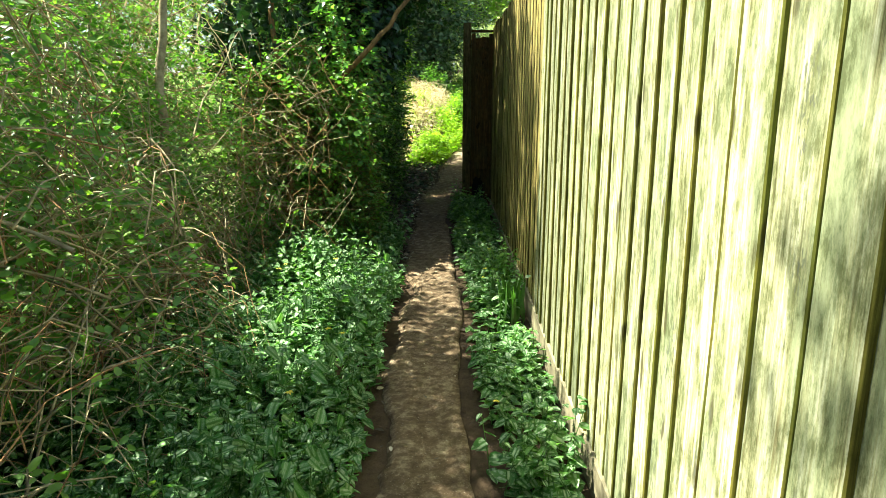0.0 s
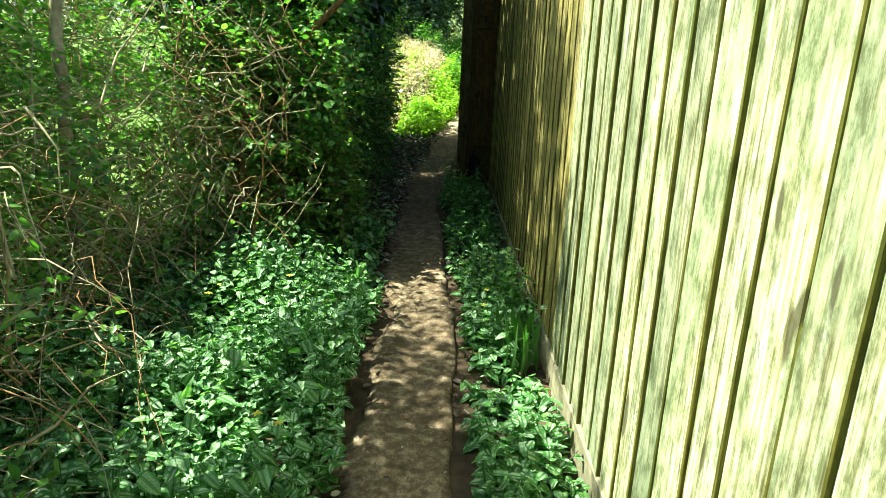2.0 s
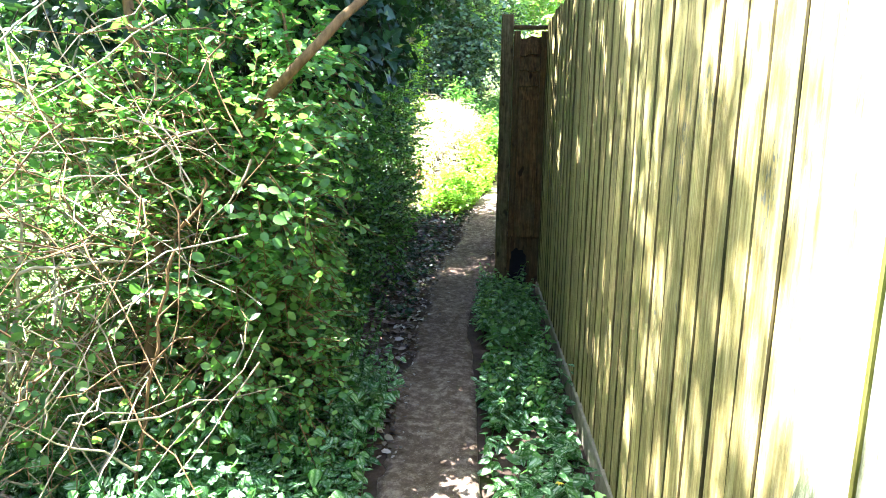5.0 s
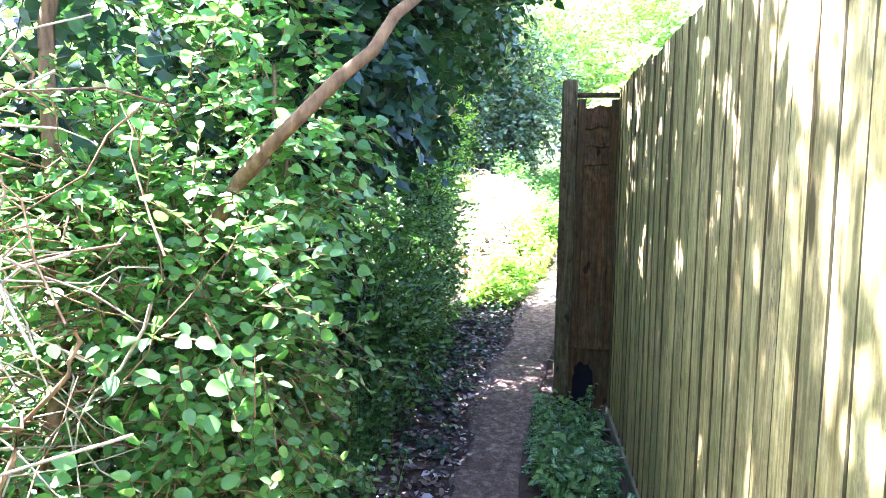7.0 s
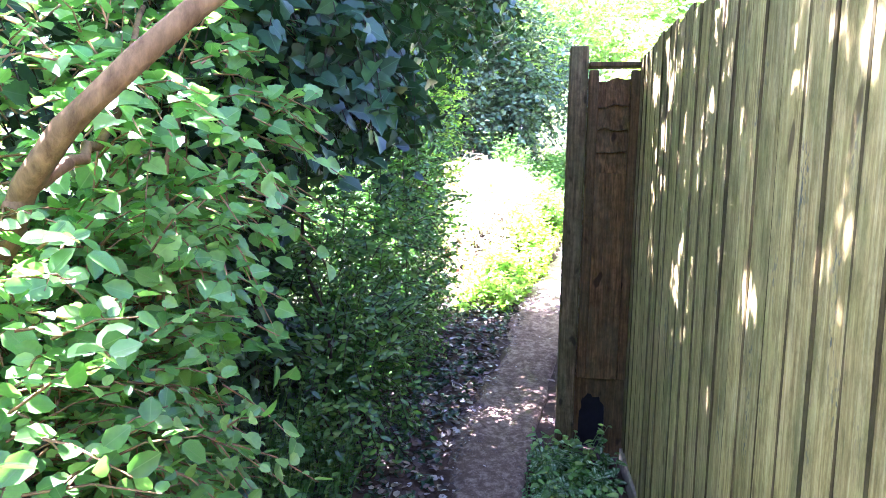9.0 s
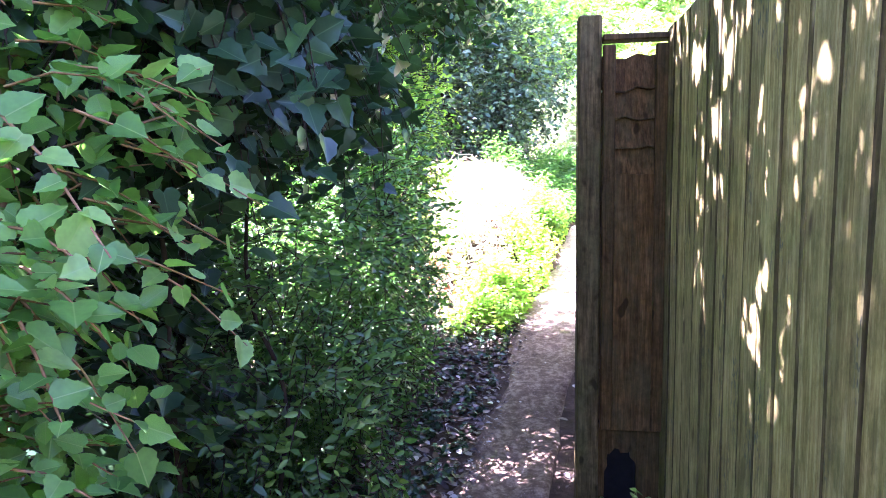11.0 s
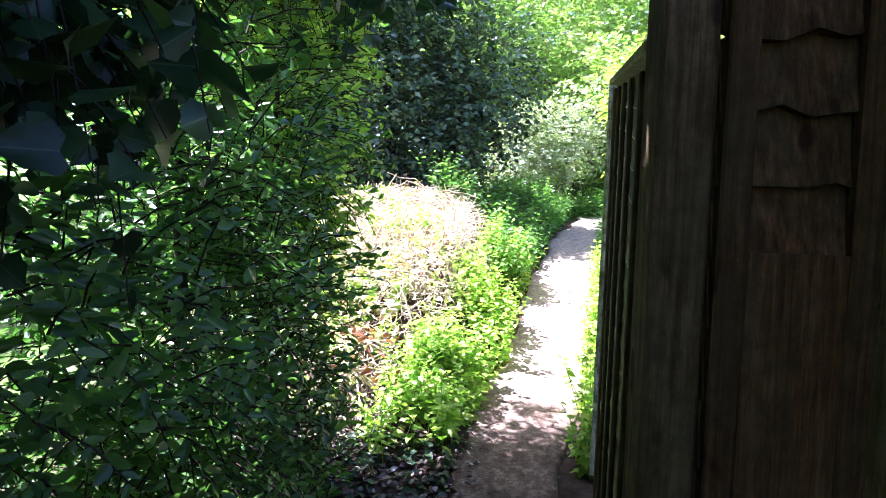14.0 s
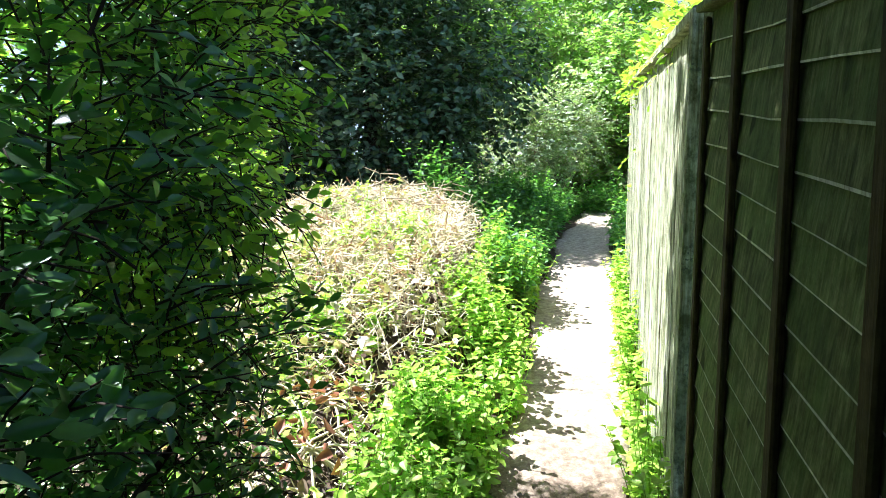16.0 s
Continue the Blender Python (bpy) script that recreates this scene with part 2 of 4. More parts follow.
# ---- mesh helpers ----
def mesh_from(name, verts, faces, uv=None):
    """A mesh from arrays; faces all have the same number of corners."""
    verts, faces = np.asarray(verts, np.float32), np.asarray(faces, np.int32)
    me = bpy.data.meshes.new(name)
    n, k = faces.shape
    me.vertices.add(len(verts))
    me.vertices.foreach_set("co", verts.ravel())
    me.loops.add(n * k)
    me.loops.foreach_set("vertex_index", faces.ravel())
    me.polygons.add(n)
    me.polygons.foreach_set("loop_start", np.arange(0, n * k, k, dtype=np.int32))
    if uv is not None:
        layer = me.uv_layers.new(name="UVMap")
        layer.data.foreach_set("uv", np.asarray(uv, np.float32)[faces.ravel()].ravel())
    me.update(calc_edges=True)
    me.validate()
    return me


def piece(name, me, material, parent=None, label="", smooth=False, kind=""):
    """Link a mesh as one object under a thing or a part."""
    if material and not me.materials:
        me.materials.append(material)
    if smooth:
        me.polygons.foreach_set("use_smooth", np.ones(len(me.polygons), bool))
    ob = new(name, me)
    if parent:
        ob.parent = parent
    if label:
        ob["label"] = label
    if kind:
        ob["kind"] = kind
    return ob


def part(name, bm, material, parent=None, label="", smooth=False):
    me = bpy.data.meshes.new(name)
    bm.to_mesh(me)
    bm.free()
    return piece(name, me, material, parent, label, smooth)


def thing(name, x, y, z, label, category, group="", kind=""):
    ob = new(name)
    ob.location = (x, y, z)
    ob.empty_display_size = 0.1
    return tagged(ob, label, category, group, kind)


def unit(v):
    return v / np.maximum(np.linalg.norm(v, axis=-1, keepdims=True), 1e-9)


# leaf outlines: half outlines (along, across), fanned round the midrib
OVAL = [(0.0, 0.0), (0.24, 0.25), (0.66, 0.24), (1.0, 0.0)]
NETTLE = [(0.0, 0.0), (0.05, 0.27), (0.3, 0.36), (0.6, 0.26), (0.84, 0.13), (1.0, 0.0)]
IVY = [(0.0, 0.0), (-0.1, 0.24), (0.1, 0.46), (0.34, 0.36), (0.52, 0.36), (0.72, 0.18), (1.0, 0.0)]
ROUND = [(0.0, 0.0), (0.1, 0.22), (0.4, 0.37), (0.74, 0.29), (1.0, 0.0)]
IVY_FINE = [(0.0, 0.0), (-0.12, 0.12), (-0.11, 0.3), (0.03, 0.46), (0.17, 0.46), (0.3, 0.34), (0.42, 0.32), (0.56, 0.35), (0.66, 0.24), (0.84, 0.1), (1.0, 0.0)]
PRIVET = [(0.0, 0.0), (0.2, 0.17), (0.5, 0.22), (0.8, 0.13), (1.0, 0.0)]
LOBED = [(0.0, 0.0), (-0.07, 0.2), (0.06, 0.38), (0.22, 0.46), (0.34, 0.4), (0.44, 0.44), (0.6, 0.3), (0.7, 0.28), (0.86, 0.1), (1.0, 0.0)]
LANCE = [(0.0, 0.0), (0.3, 0.06), (0.65, 0.052), (1.0, 0.0)]
DIAMOND = [(0.0, 0.0), (0.45, 0.3), (1.0, 0.0)]


def leaf_template(half, fold=0.22, droop=0.18):
    up = [(a, w) for a, w in half]
    ring = up + [(a, -w) for a, w in reversed(up[1:-1])]
    pts = [(a, w, fold * abs(w) - droop * a * a) for a, w in ring]
    n = len(ring)
    tris = [(0, k + 1, k) for k in range(1, n - 1)]
    return np.array(pts), np.array(tris), np.array(ring)


def leaves_mesh(name, pos, along, normal, size, half, fold=0.22, droop=0.18):
    """Many leaves in one mesh: each at pos, growing along, its face turned to normal."""
    tv, tf, tu = leaf_template(half, fold, droop)
    a = unit(along)
    s = unit(np.cross(normal, a))
    n = np.cross(a, s)
    size = np.asarray(size)[:, None, None]
    v = pos[:, None, :] + size * (tv[None, :, 0:1] * a[:, None, :] + tv[None, :, 1:2] * s[:, None, :] + tv[None, :, 2:3] * n[:, None, :])
    count, k = len(pos), len(tv)
    f = (tf[None] + (np.arange(count) * k)[:, None, None]).reshape(-1, 3)
    me = mesh_from(name, v.reshape(-1, 3), f, np.tile(tu, (count, 1)))
    me.polygons.foreach_set("use_smooth", np.ones(len(me.polygons), bool))
    return me


def tubes_mesh(name, lines, r0, r1, sides=4):
    """Tapered tubes: lines is (count, points, 3); r0 and r1 are the radii at both ends."""
    lines = np.asarray(lines, float)
    c, p, _ = lines.shape
    tan = unit(np.gradient(lines, axis=1))
    ref = np.where(np.abs(tan[..., 2:3]) > 0.9, np.array([1.0, 0, 0]), np.array([0, 0, 1.0]))
    u = unit(np.cross(tan, ref))
    w = np.cross(tan, u)
    ang = np.arange(sides) * 2 * math.pi / sides
    r0, r1 = np.broadcast_to(r0, (c,)), np.broadcast_to(r1, (c,))
    rad = r0[:, None] + (r1 - r0)[:, None] * np.linspace(0, 1, p)[None]
    v = lines[:, :, None, :] + rad[:, :, None, None] * (np.cos(ang)[None, None, :, None] * u[:, :, None, :] + np.sin(ang)[None, None, :, None] * w[:, :, None, :])
    i = np.arange(p - 1)[:, None] * sides + np.arange(sides)[None]
    j = np.arange(p - 1)[:, None] * sides + (np.arange(sides)[None] + 1) % sides
    q = np.stack([i, j, j + sides, i + sides], -1).reshape(-1, 4)
    f = (q[None] + (np.arange(c) * p * sides)[:, None, None]).reshape(-1, 4)
    return mesh_from(name, v.reshape(-1, 3), f)


def curve_line(pts, n=14, wob=0.0, rng=None):
    """A smooth line through a few points."""
    pts = np.array(pts, float)
    t = np.linspace(0, len(pts) - 1, n)
    k = np.clip(t.astype(int), 0, len(pts) - 2)
    f = (t - k)[:, None]
    p0, p1, p2, p3 = pts[np.maximum(k - 1, 0)], pts[k], pts[k + 1], pts[np.minimum(k + 2, len(pts) - 1)]
    line = 0.5 * (2 * p1 + (p2 - p0) * f + (2 * p0 - 5 * p1 + 4 * p2 - p3) * f ** 2 + (3 * p1 - p0 - 3 * p2 + p3) * f ** 3)
    if wob and rng is not None:
        line[1:] += rng.normal(0, wob, (n - 1, 3))
    return line


def in_blobs(rng, blobs, n, shell=0.5):
    """Points in a set of ellipsoids (x, y, z, rx, ry, rz), crowded towards their skins."""
    b = np.array(blobs, float)
    vol = b[:, 3] * b[:, 4] * b[:, 5]
    k = rng.choice(len(b), n, p=vol / vol.sum())
    d = unit(rng.normal(size=(n, 3)))
    r = rng.random(n) ** (1 / 3 * (1 - shell) + 0.04)
    lump = 1 + 0.22 * np.sin(d[:, 0] * 7 + k * 2.1) * np.sin(d[:, 1] * 6 + k) + 0.15 * np.sin(d[:, 2] * 11 + k)
    return b[k, :3] + d * (r * lump)[:, None] * b[k, 3:], d


def sprays(rng, blobs, n, twig, per, leaf, half, spread=0.5, shell=0.5, lift=0.25, up=0.7, keep=None, sag=0.3, out=0.5):
    """Twigs with leaves along them inside an envelope: (twig lines, leaf arrays)."""
    start, d = in_blobs(rng, blobs, n, shell)
    way = unit(d + rng.normal(0, spread, (n, 3)) + np.array([0, 0, lift]))
    if keep is not None:
        ok = keep(start + way * twig)
        start, way, d, n = start[ok], way[ok], d[ok], int(ok.sum())
    length = twig * rng.uniform(0.6, 1.3, n)
    t = np.linspace(0, 1, 3)
    lines = start[:, None] + way[:, None] * (length[:, None] * t[None])[..., None]
    lines[..., 2] -= sag * (length[:, None] * t[None] ** 2)
    f = (np.arange(per) + 0.7) / per
    pos = start[:, None] + way[:, None] * (length[:, None] * f[None])[..., None]
    pos[..., 2] -= sag * (length[:, None] * f[None] ** 2)
    side = unit(np.cross(way, np.array([0, 0, 1.0])))
    sign = np.where(np.arange(per) % 2, 1.0, -1.0)
    along = 0.6 * way[:, None] + 0.9 * sign[None, :, None] * side[:, None] + rng.normal(0, 0.35, (n, per, 3))
    normal = np.array([0, 0, up]) + out * d[:, None] + rng.normal(0, 0.4, (n, per, 3))
    size = leaf * rng.uniform(0.55, 1.25, n * per)
    return lines, pos.reshape(-1, 3), along.reshape(-1, 3), normal.reshape(-1, 3), size


def shrub(name, label, category, base, blobs, n, twig, per, leaf, half, leafmat, barkmat, stems=(), seed=1, group="", twig_r=0.003, **kw):
    """A shrub or tree: stems, twigs and a crown of leaves. stems: (points, radius at base, radius at end)."""
    rng = np.random.default_rng(seed)
    root = thing(name, *base, label, category, group)
    off = np.array(base)
    made = sprays(rng, blobs, n, twig, per, leaf, half, **kw)
    for pts, ra, rb in stems:
        line = curve_line(pts, 16, 0.008, rng) - off
        piece("stem", tubes_mesh("stem", line[None], ra, rb, 8), barkmat, root, smooth=True)
    lines, pos, along, normal, size = made
    piece("twig", tubes_mesh("twig", lines - off, twig_r, twig_r * 0.45, 3), barkmat, root, kind="stuff")
    piece("crown", leaves_mesh("crown", pos - off, along, normal, size, half), leafmat, root)
    return root


def box_mesh(name, sx, sy, sz, bevel=0.004):
    """A bevelled box standing on z = 0, centred in x and y."""
    bm = bmesh.new()
    bmesh.ops.create_cube(bm, size=1)
    for v in bm.verts:
        v.co = Vector((v.co.x * sx, v.co.y * sy, (v.co.z + 0.5) * sz))
    if bevel:
        bmesh.ops.bevel(bm, geom=bm.edges[:], offset=bevel, segments=1, affect="EDGES")
    me = bpy.data.meshes.new(name)
    bm.to_mesh(me)
    bm.free()
    return me


# ---- ground and path ----
def axis(stops):
    out = []
    for (a, b, n) in stops:
        out += list(np.linspace(a, b, n, endpoint=False))
    return np.array(out + [stops[-1][1]])


def grid_mesh(name, xs, ys, zf):
    gx, gy = np.meshgrid(xs, ys)
    v = np.stack([gx, gy, zf(gx, gy)], -1).reshape(-1, 3)
    nx, ny = len(xs), len(ys)
    i = (np.arange(ny - 1)[:, None] * nx + np.arange(nx - 1)[None]).ravel()
    return mesh_from(name, v, np.stack([i, i + 1, i + nx + 1, i + nx], -1))


def ground_mat():
    m, nt, bsdf, links = mat_new("soil_and_grass")
    n = noise_tex(nt, 9, 8, 0.7)
    soil = ramp_out(nt, n, [(0.3, (0.03, 0.021, 0.014)), (0.7, (0.10, 0.07, 0.045))])
    n2 = noise_tex(nt, 14, 8, 0.7)
    grass = ramp_out(nt, n2, [(0.3, (0.05, 0.10, 0.018)), (0.7, (0.14, 0.21, 0.05))])
    n3 = noise_tex(nt, 0.6, 4)
    co = nt.nodes.new("ShaderNodeTexCoord")
    sep = nt.nodes.new("ShaderNodeSeparateXYZ")
    links.new(co.outputs["Object"], sep.inputs[0])
    ma = nt.nodes.new("ShaderNodeMath")
    ma.operation = "MULTIPLY_ADD"
    ma.inputs[1].default_value, ma.inputs[2].default_value = 0.8, -1.7
    away = nt.nodes.new("ShaderNodeMath")
    away.operation = "ABSOLUTE"
    links.new(sep.outputs[0], away.inputs[0])
    links.new(away.outputs[0], ma.inputs[0])
    ad = nt.nodes.new("ShaderNodeMath")
    ad.operation = "ADD"
    ad.use_clamp = True
    links.new(ma.outputs[0], ad.inputs[0])
    links.new(n3.outputs[0], ad.inputs[1])
    links.new(mix_col(nt, ad.outputs[0], soil, grass), bsdf.inputs["Base Color"])
    bsdf.inputs["Roughness"].default_value = 0.95
    bsdf.inputs["Specular IOR Level"].default_value = 0.1
    add_bump(nt, bsdf, n.outputs[0], 0.8, 0.03)
    return m


xs = axis([(-300, -20, 10), (-20, -4, 16), (-4, 3, 70), (3, 20, 17), (20, 300, 10)])
ys = axis([(-100, -4, 12), (-4, 20, 200), (20, 40, 20), (40, 400, 12)])
tagged(piece("ground", grid_mesh("ground", xs, ys, ground), ground_mat(), smooth=True), "dark soil under the hedge with grassy field beyond", "ground", kind="structure")


def path_mat():
    m, nt, bsdf, links = mat_new("trodden_earth")
    n = noise_tex(nt, 22, 9, 0.75)
    col = ramp_out(nt, n, [(0.3, (0.052, 0.035, 0.02)), (0.5, (0.14, 0.1, 0.064)), (0.68, (0.34, 0.27, 0.185))])
    n2 = noise_tex(nt, 2.3, 5)
    col = mix_col(nt, 0.7, col, ramp_out(nt, n2, [(0.3, (0.62, 0.6, 0.58)), (0.7, (1.3, 1.28, 1.25))]), "MULTIPLY")
    n4 = noise_tex(nt, 160, 2)
    col = mix_col(nt, ramp_out(nt, n4, [(0.66, (0, 0, 0)), (0.72, (0.7, 0.7, 0.7))]), col, (0.42, 0.38, 0.32))
    # paler, sandier earth past the hedge, with the sunlit stretch's brightness in the colour
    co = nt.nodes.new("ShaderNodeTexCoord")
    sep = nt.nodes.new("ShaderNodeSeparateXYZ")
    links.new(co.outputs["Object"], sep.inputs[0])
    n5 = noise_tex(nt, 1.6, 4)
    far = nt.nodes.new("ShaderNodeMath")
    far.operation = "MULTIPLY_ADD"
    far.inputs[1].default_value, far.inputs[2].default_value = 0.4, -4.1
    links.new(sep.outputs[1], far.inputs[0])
    sunlit_mix = nt.nodes.new("ShaderNodeMath")
    sunlit_mix.operation, sunlit_mix.use_clamp = "ADD", True
    links.new(far.outputs[0], sunlit_mix.inputs[0])
    links.new(n5.outputs[0], sunlit_mix.inputs[1])
    sunlit_earth = ramp_out(nt, n, [(0.3, (0.15, 0.115, 0.075)), (0.48, (0.32, 0.26, 0.185)), (0.66, (0.54, 0.46, 0.35))])
    col = mix_col(nt, sunlit_mix.outputs[0], col, sunlit_earth)
    links.new(col, bsdf.inputs["Base Color"])
    bsdf.inputs["Roughness"].default_value = 0.92
    bsdf.inputs["Specular IOR Level"].default_value = 0.1
    add_bump(nt, bsdf, n.outputs[0], 0.7, 0.012)
    return m


def path_mesh():
    ys_ = np.linspace(-6, 24, 750)
    c, w = np.interp(ys_, PY, PX), np.interp(ys_, PY, PW)
    rng = np.random.default_rng(5)
    le = c - w - 0.03 * np.sin(ys_ * 2.7) - 0.025 * np.sin(ys_ * 7.1 + 1) - rng.normal(0, 0.008, len(ys_))
    re = c + w + 0.014 * np.sin(ys_ * 3.3 + 2) + 0.012 * np.sin(ys_ * 1.7) + np.convolve(rng.normal(0, 0.02, len(ys_)), np.ones(7) / 7, "same")
    prof = [(0.0, -0.10), (0.0, -0.012), (0.1, 0.006), (0.3, 0.008), (0.5, 0.004), (0.7, 0.008), (0.9, 0.012), (0.985, 0.004), (1.0, -0.02)]
    cols = []
    for f, dz in prof:
        x = le + (re - le) * f
        z = np.interp(ys_, GY, GZ) + 0.014 + dz + 0.008 * np.sin(x * 19 + ys_ * 5) * np.sin(ys_ * 3.7) * (dz > -0.05)
        cols.append(np.stack([x, ys_, z], -1))
    v = np.stack(cols, 1)
    p = len(prof)
    i = (np.arange(len(ys_) - 1)[:, None] * p + np.arange(p - 1)[None]).ravel()
    return mesh_from("path", v.reshape(-1, 3), np.stack([i, i + 1, i + p + 1, i + p], -1))


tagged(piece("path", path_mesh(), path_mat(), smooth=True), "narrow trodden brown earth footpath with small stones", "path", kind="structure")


# ---- fences ----
FX0, FX1, FY0, FY1 = 0.50, 0.545, -1.6, 7.14      # first fence's face, from behind the start to the corner


def feather_board(seed, w, h, thick):
    """A tapered upright board with a split, uneven top; its thick edge towards -y."""
    rng = np.random.default_rng(seed)
    bm = bmesh.new()
    n = 5
    rows = []
    for k in range(n + 1):
        z = h * k / n + (rng.uniform(-0.006, 0.006) if k == n else 0)
        dx, dy = rng.normal(0, 0.0012), rng.normal(0, 0.0015)
        rows.append([bm.verts.new((dx + x, dy + y, z)) for x, y in ((-thick, 0.003), (-thick + 0.003, 0.0), (0.0, 0.0), (0.0, w * 1.12), (-0.005, w * 1.12))])
    for a, b in zip(rows, rows[1:]):
        for k in range(5):
            bm.faces.new((a[k], b[k], b[(k + 1) % 5], a[(k + 1) % 5]))
    bm.faces.new(rows[-1][::-1])
    bm.faces.new(rows[0])
    bmesh.ops.recalc_face_normals(bm, faces=bm.faces[:])
    # faces towards -y take the edge material, which paints the gap shade between boards
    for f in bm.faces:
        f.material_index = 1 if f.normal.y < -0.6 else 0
    me = bpy.data.meshes.new("board")
    bm.to_mesh(me)
    bm.free()
    return me


def closeboard(name, label, x0, y0, x1, y1, low, high, pitch, thick, material, seed, gravel=0.0, edge=M_EDGE_SHADED, cap=False):
    """A close-boarded fence from (x0, y0) to (x1, y1): boards, rails, posts, gravel boards."""
    rng = np.random.default_rng(seed)
    length = math.hypot(x1 - x0, y1 - y0)
    turn = math.degrees(math.atan2(-(x1 - x0), y1 - y0))
    root = thing(name, x0, y0, float(ground(x0, y0)), label, "fence")
    spin = Matrix.Rotation(radians(turn), 4, "Z")
    boards = [feather_board(seed + k, pitch * rng.uniform(0.92, 1.1), 1.0, thick * rng.uniform(0.75, 1.15)) for k in range(9)]
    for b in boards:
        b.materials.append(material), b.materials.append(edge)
    d = 0.0
    while d < length - 0.03:
        f = d / length
        b = boards[int(rng.integers(9))]
        ob = piece("board", b, material, root)
        zb = low[0] + (low[1] - low[0]) * f
        zt = high[0] + (high[1] - high[0]) * f + rng.normal(0, 0.006)
        ob.matrix_basis = Matrix.Translation((0, 0, zb - root.location.z)) @ spin @ Matrix.Translation((rng.normal(0, 0.0015), d, 0)) @ Matrix.Rotation(rng.normal(0, 0.003), 4, "X") @ Matrix.Diagonal((1, 1, zt - zb, 1))
        d += pitch * rng.uniform(0.9, 1.1)
    rise = (low[1] - low[0]) / length
    if cap:
        top = (high[1] - high[0]) / length
        ob = piece("cap", box_mesh("cap", 0.06, length, 0.035), M_FENCE, root, "pale capping rail along the top")
        ob.matrix_basis = spin @ Matrix.Translation((-0.012, length / 2, (high[0] + high[1]) / 2 - 0.008 - root.location.z)) @ Matrix.Rotation(math.atan(top), 4, "X")
        ob = piece("end_post", box_mesh("end_post", 0.03, 0.05, high[0] - low[0] + 0.02), M_FENCE, root, "pale upright board closing the fence end")
        ob.matrix_basis = spin @ Matrix.Translation((-0.03, 0.03, low[0] - root.location.z))
    for dz in (0.25, 0.9, 1.55):
        me = box_mesh("rail", 0.04, length, 0.08)
        ob = piece("rail", me, M_POST, root)
        m = spin @ Matrix.Translation((0.024, length / 2, low[0] + dz + rise * length / 2 - root.location.z)) @ Matrix.Rotation(math.atan(rise), 4, "X")
        ob.matrix_basis = m
    k = 0
    while k * 1.83 <= length:
        ob = piece("post", box_mesh("post", 0.09, 0.09, 2.05), M_POST, root)
        ob.matrix_basis = spin @ Matrix.Translation((0.10, min(k * 1.83 + 0.05, length - 0.06), low[0] - 0.25 + rise * k * 1.83 - root.location.z))
        k += 1
    if gravel:
        ob = piece("gravel_board", box_mesh("gravel_board", 0.035, length, gravel), M_CONCRETE, root, "mossy grey board along the foot of the fence")
        ob.matrix_basis = spin @ Matrix.Translation((-0.002, length / 2, low[0] - gravel + 0.0 + rise * length / 2 - root.location.z)) @ Matrix.Rotation(math.atan(rise), 4, "X")
    return root


FXM, FYM = 0.524, 3.3      # where the older boards give way to the browner ones
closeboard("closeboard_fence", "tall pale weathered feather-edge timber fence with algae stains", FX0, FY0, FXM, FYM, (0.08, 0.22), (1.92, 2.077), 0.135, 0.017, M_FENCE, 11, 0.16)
closeboard("closeboard_fence", "tall brown feather-edge timber fence with thin flaking boards", FXM + 0.004, FYM + 0.01, FX1, FY1, (0.22, 0.33), (2.077, 2.20), 0.108, 0.010, M_FENCE_BROWN, 71, 0.16, M_BROWN_EDGE_SHADED)


def lap_panel(name, label, x0, y0, x1, y1, zb, zt, material, battens, seed, slats=13, open_top=0.0, cap=True, warp=1.0, lean=1.0, lip_mat=M_WORN_LIT, rise=0.0, batten_mat=None, batten_x=-0.028, batten_t=0.026, lip_z=0.0045):
    """An overlap panel: sagging horizontal slats held by upright battens, with a cap. Faces to its -x side."""
    rng = np.random.default_rng(seed)
    length = math.hypot(x1 - x0, y1 - y0)
    root = thing(name, x0, y0, zb, label, "fence panel", "overlap fence panels")
    spin = Matrix.Rotation(math.atan2(-(x1 - x0), y1 - y0), 4, "Z")
    h = zt - zb
    step = (h - open_top - 0.03) / slats
    for k in range(slats):
        bm = bmesh.new()
        n = 6
        rows = []
        skew = rng.normal(0, 0.006 * warp)
        for j in range(n + 1):
            y = length * j / n
            z = rise * y + 0.02 + k * step + skew * (j / n - 0.5) + rng.normal(0, 0.0025 * warp) - 0.012 * (warp - 1) * math.sin(math.pi * j / n) * rng.uniform(0, 0.6)
            bulge = rng.normal(0, 0.0015)
            t = step * 1.16
            lip = lip_z * rng.uniform(0.6, 1.4)
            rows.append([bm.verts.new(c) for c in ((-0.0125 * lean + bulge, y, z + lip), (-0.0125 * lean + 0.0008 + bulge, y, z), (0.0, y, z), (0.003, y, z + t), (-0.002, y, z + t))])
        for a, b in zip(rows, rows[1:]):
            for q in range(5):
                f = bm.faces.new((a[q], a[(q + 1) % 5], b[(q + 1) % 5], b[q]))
                # the lip face has its own material, on most panels a painted bright line
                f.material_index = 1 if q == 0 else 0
        bm.faces.new(rows[0]), bm.faces.new(rows[-1][::-1])
        bmesh.ops.recalc_face_normals(bm, faces=bm.faces[:])
        ob = part("slat", bm, material, root)
        ob.data.materials.append(lip_mat)
        ob.matrix_basis = spin
    for d, wdt in battens:
        ob = piece("batten", box_mesh("batten", batten_t, wdt, h - 0.015), batten_mat or material, root)
        ob.matrix_basis = spin @ Matrix.Translation((batten_x, d, rise * d))
    if cap:
        ob = piece("cap", box_mesh("cap", 0.07, length, 0.022), material, root)
        ob.matrix_basis = spin @ Matrix.Translation((-0.01, length / 2, h + rise * length / 2)) @ Matrix.Rotation(math.atan(rise), 4, "X")
    return root


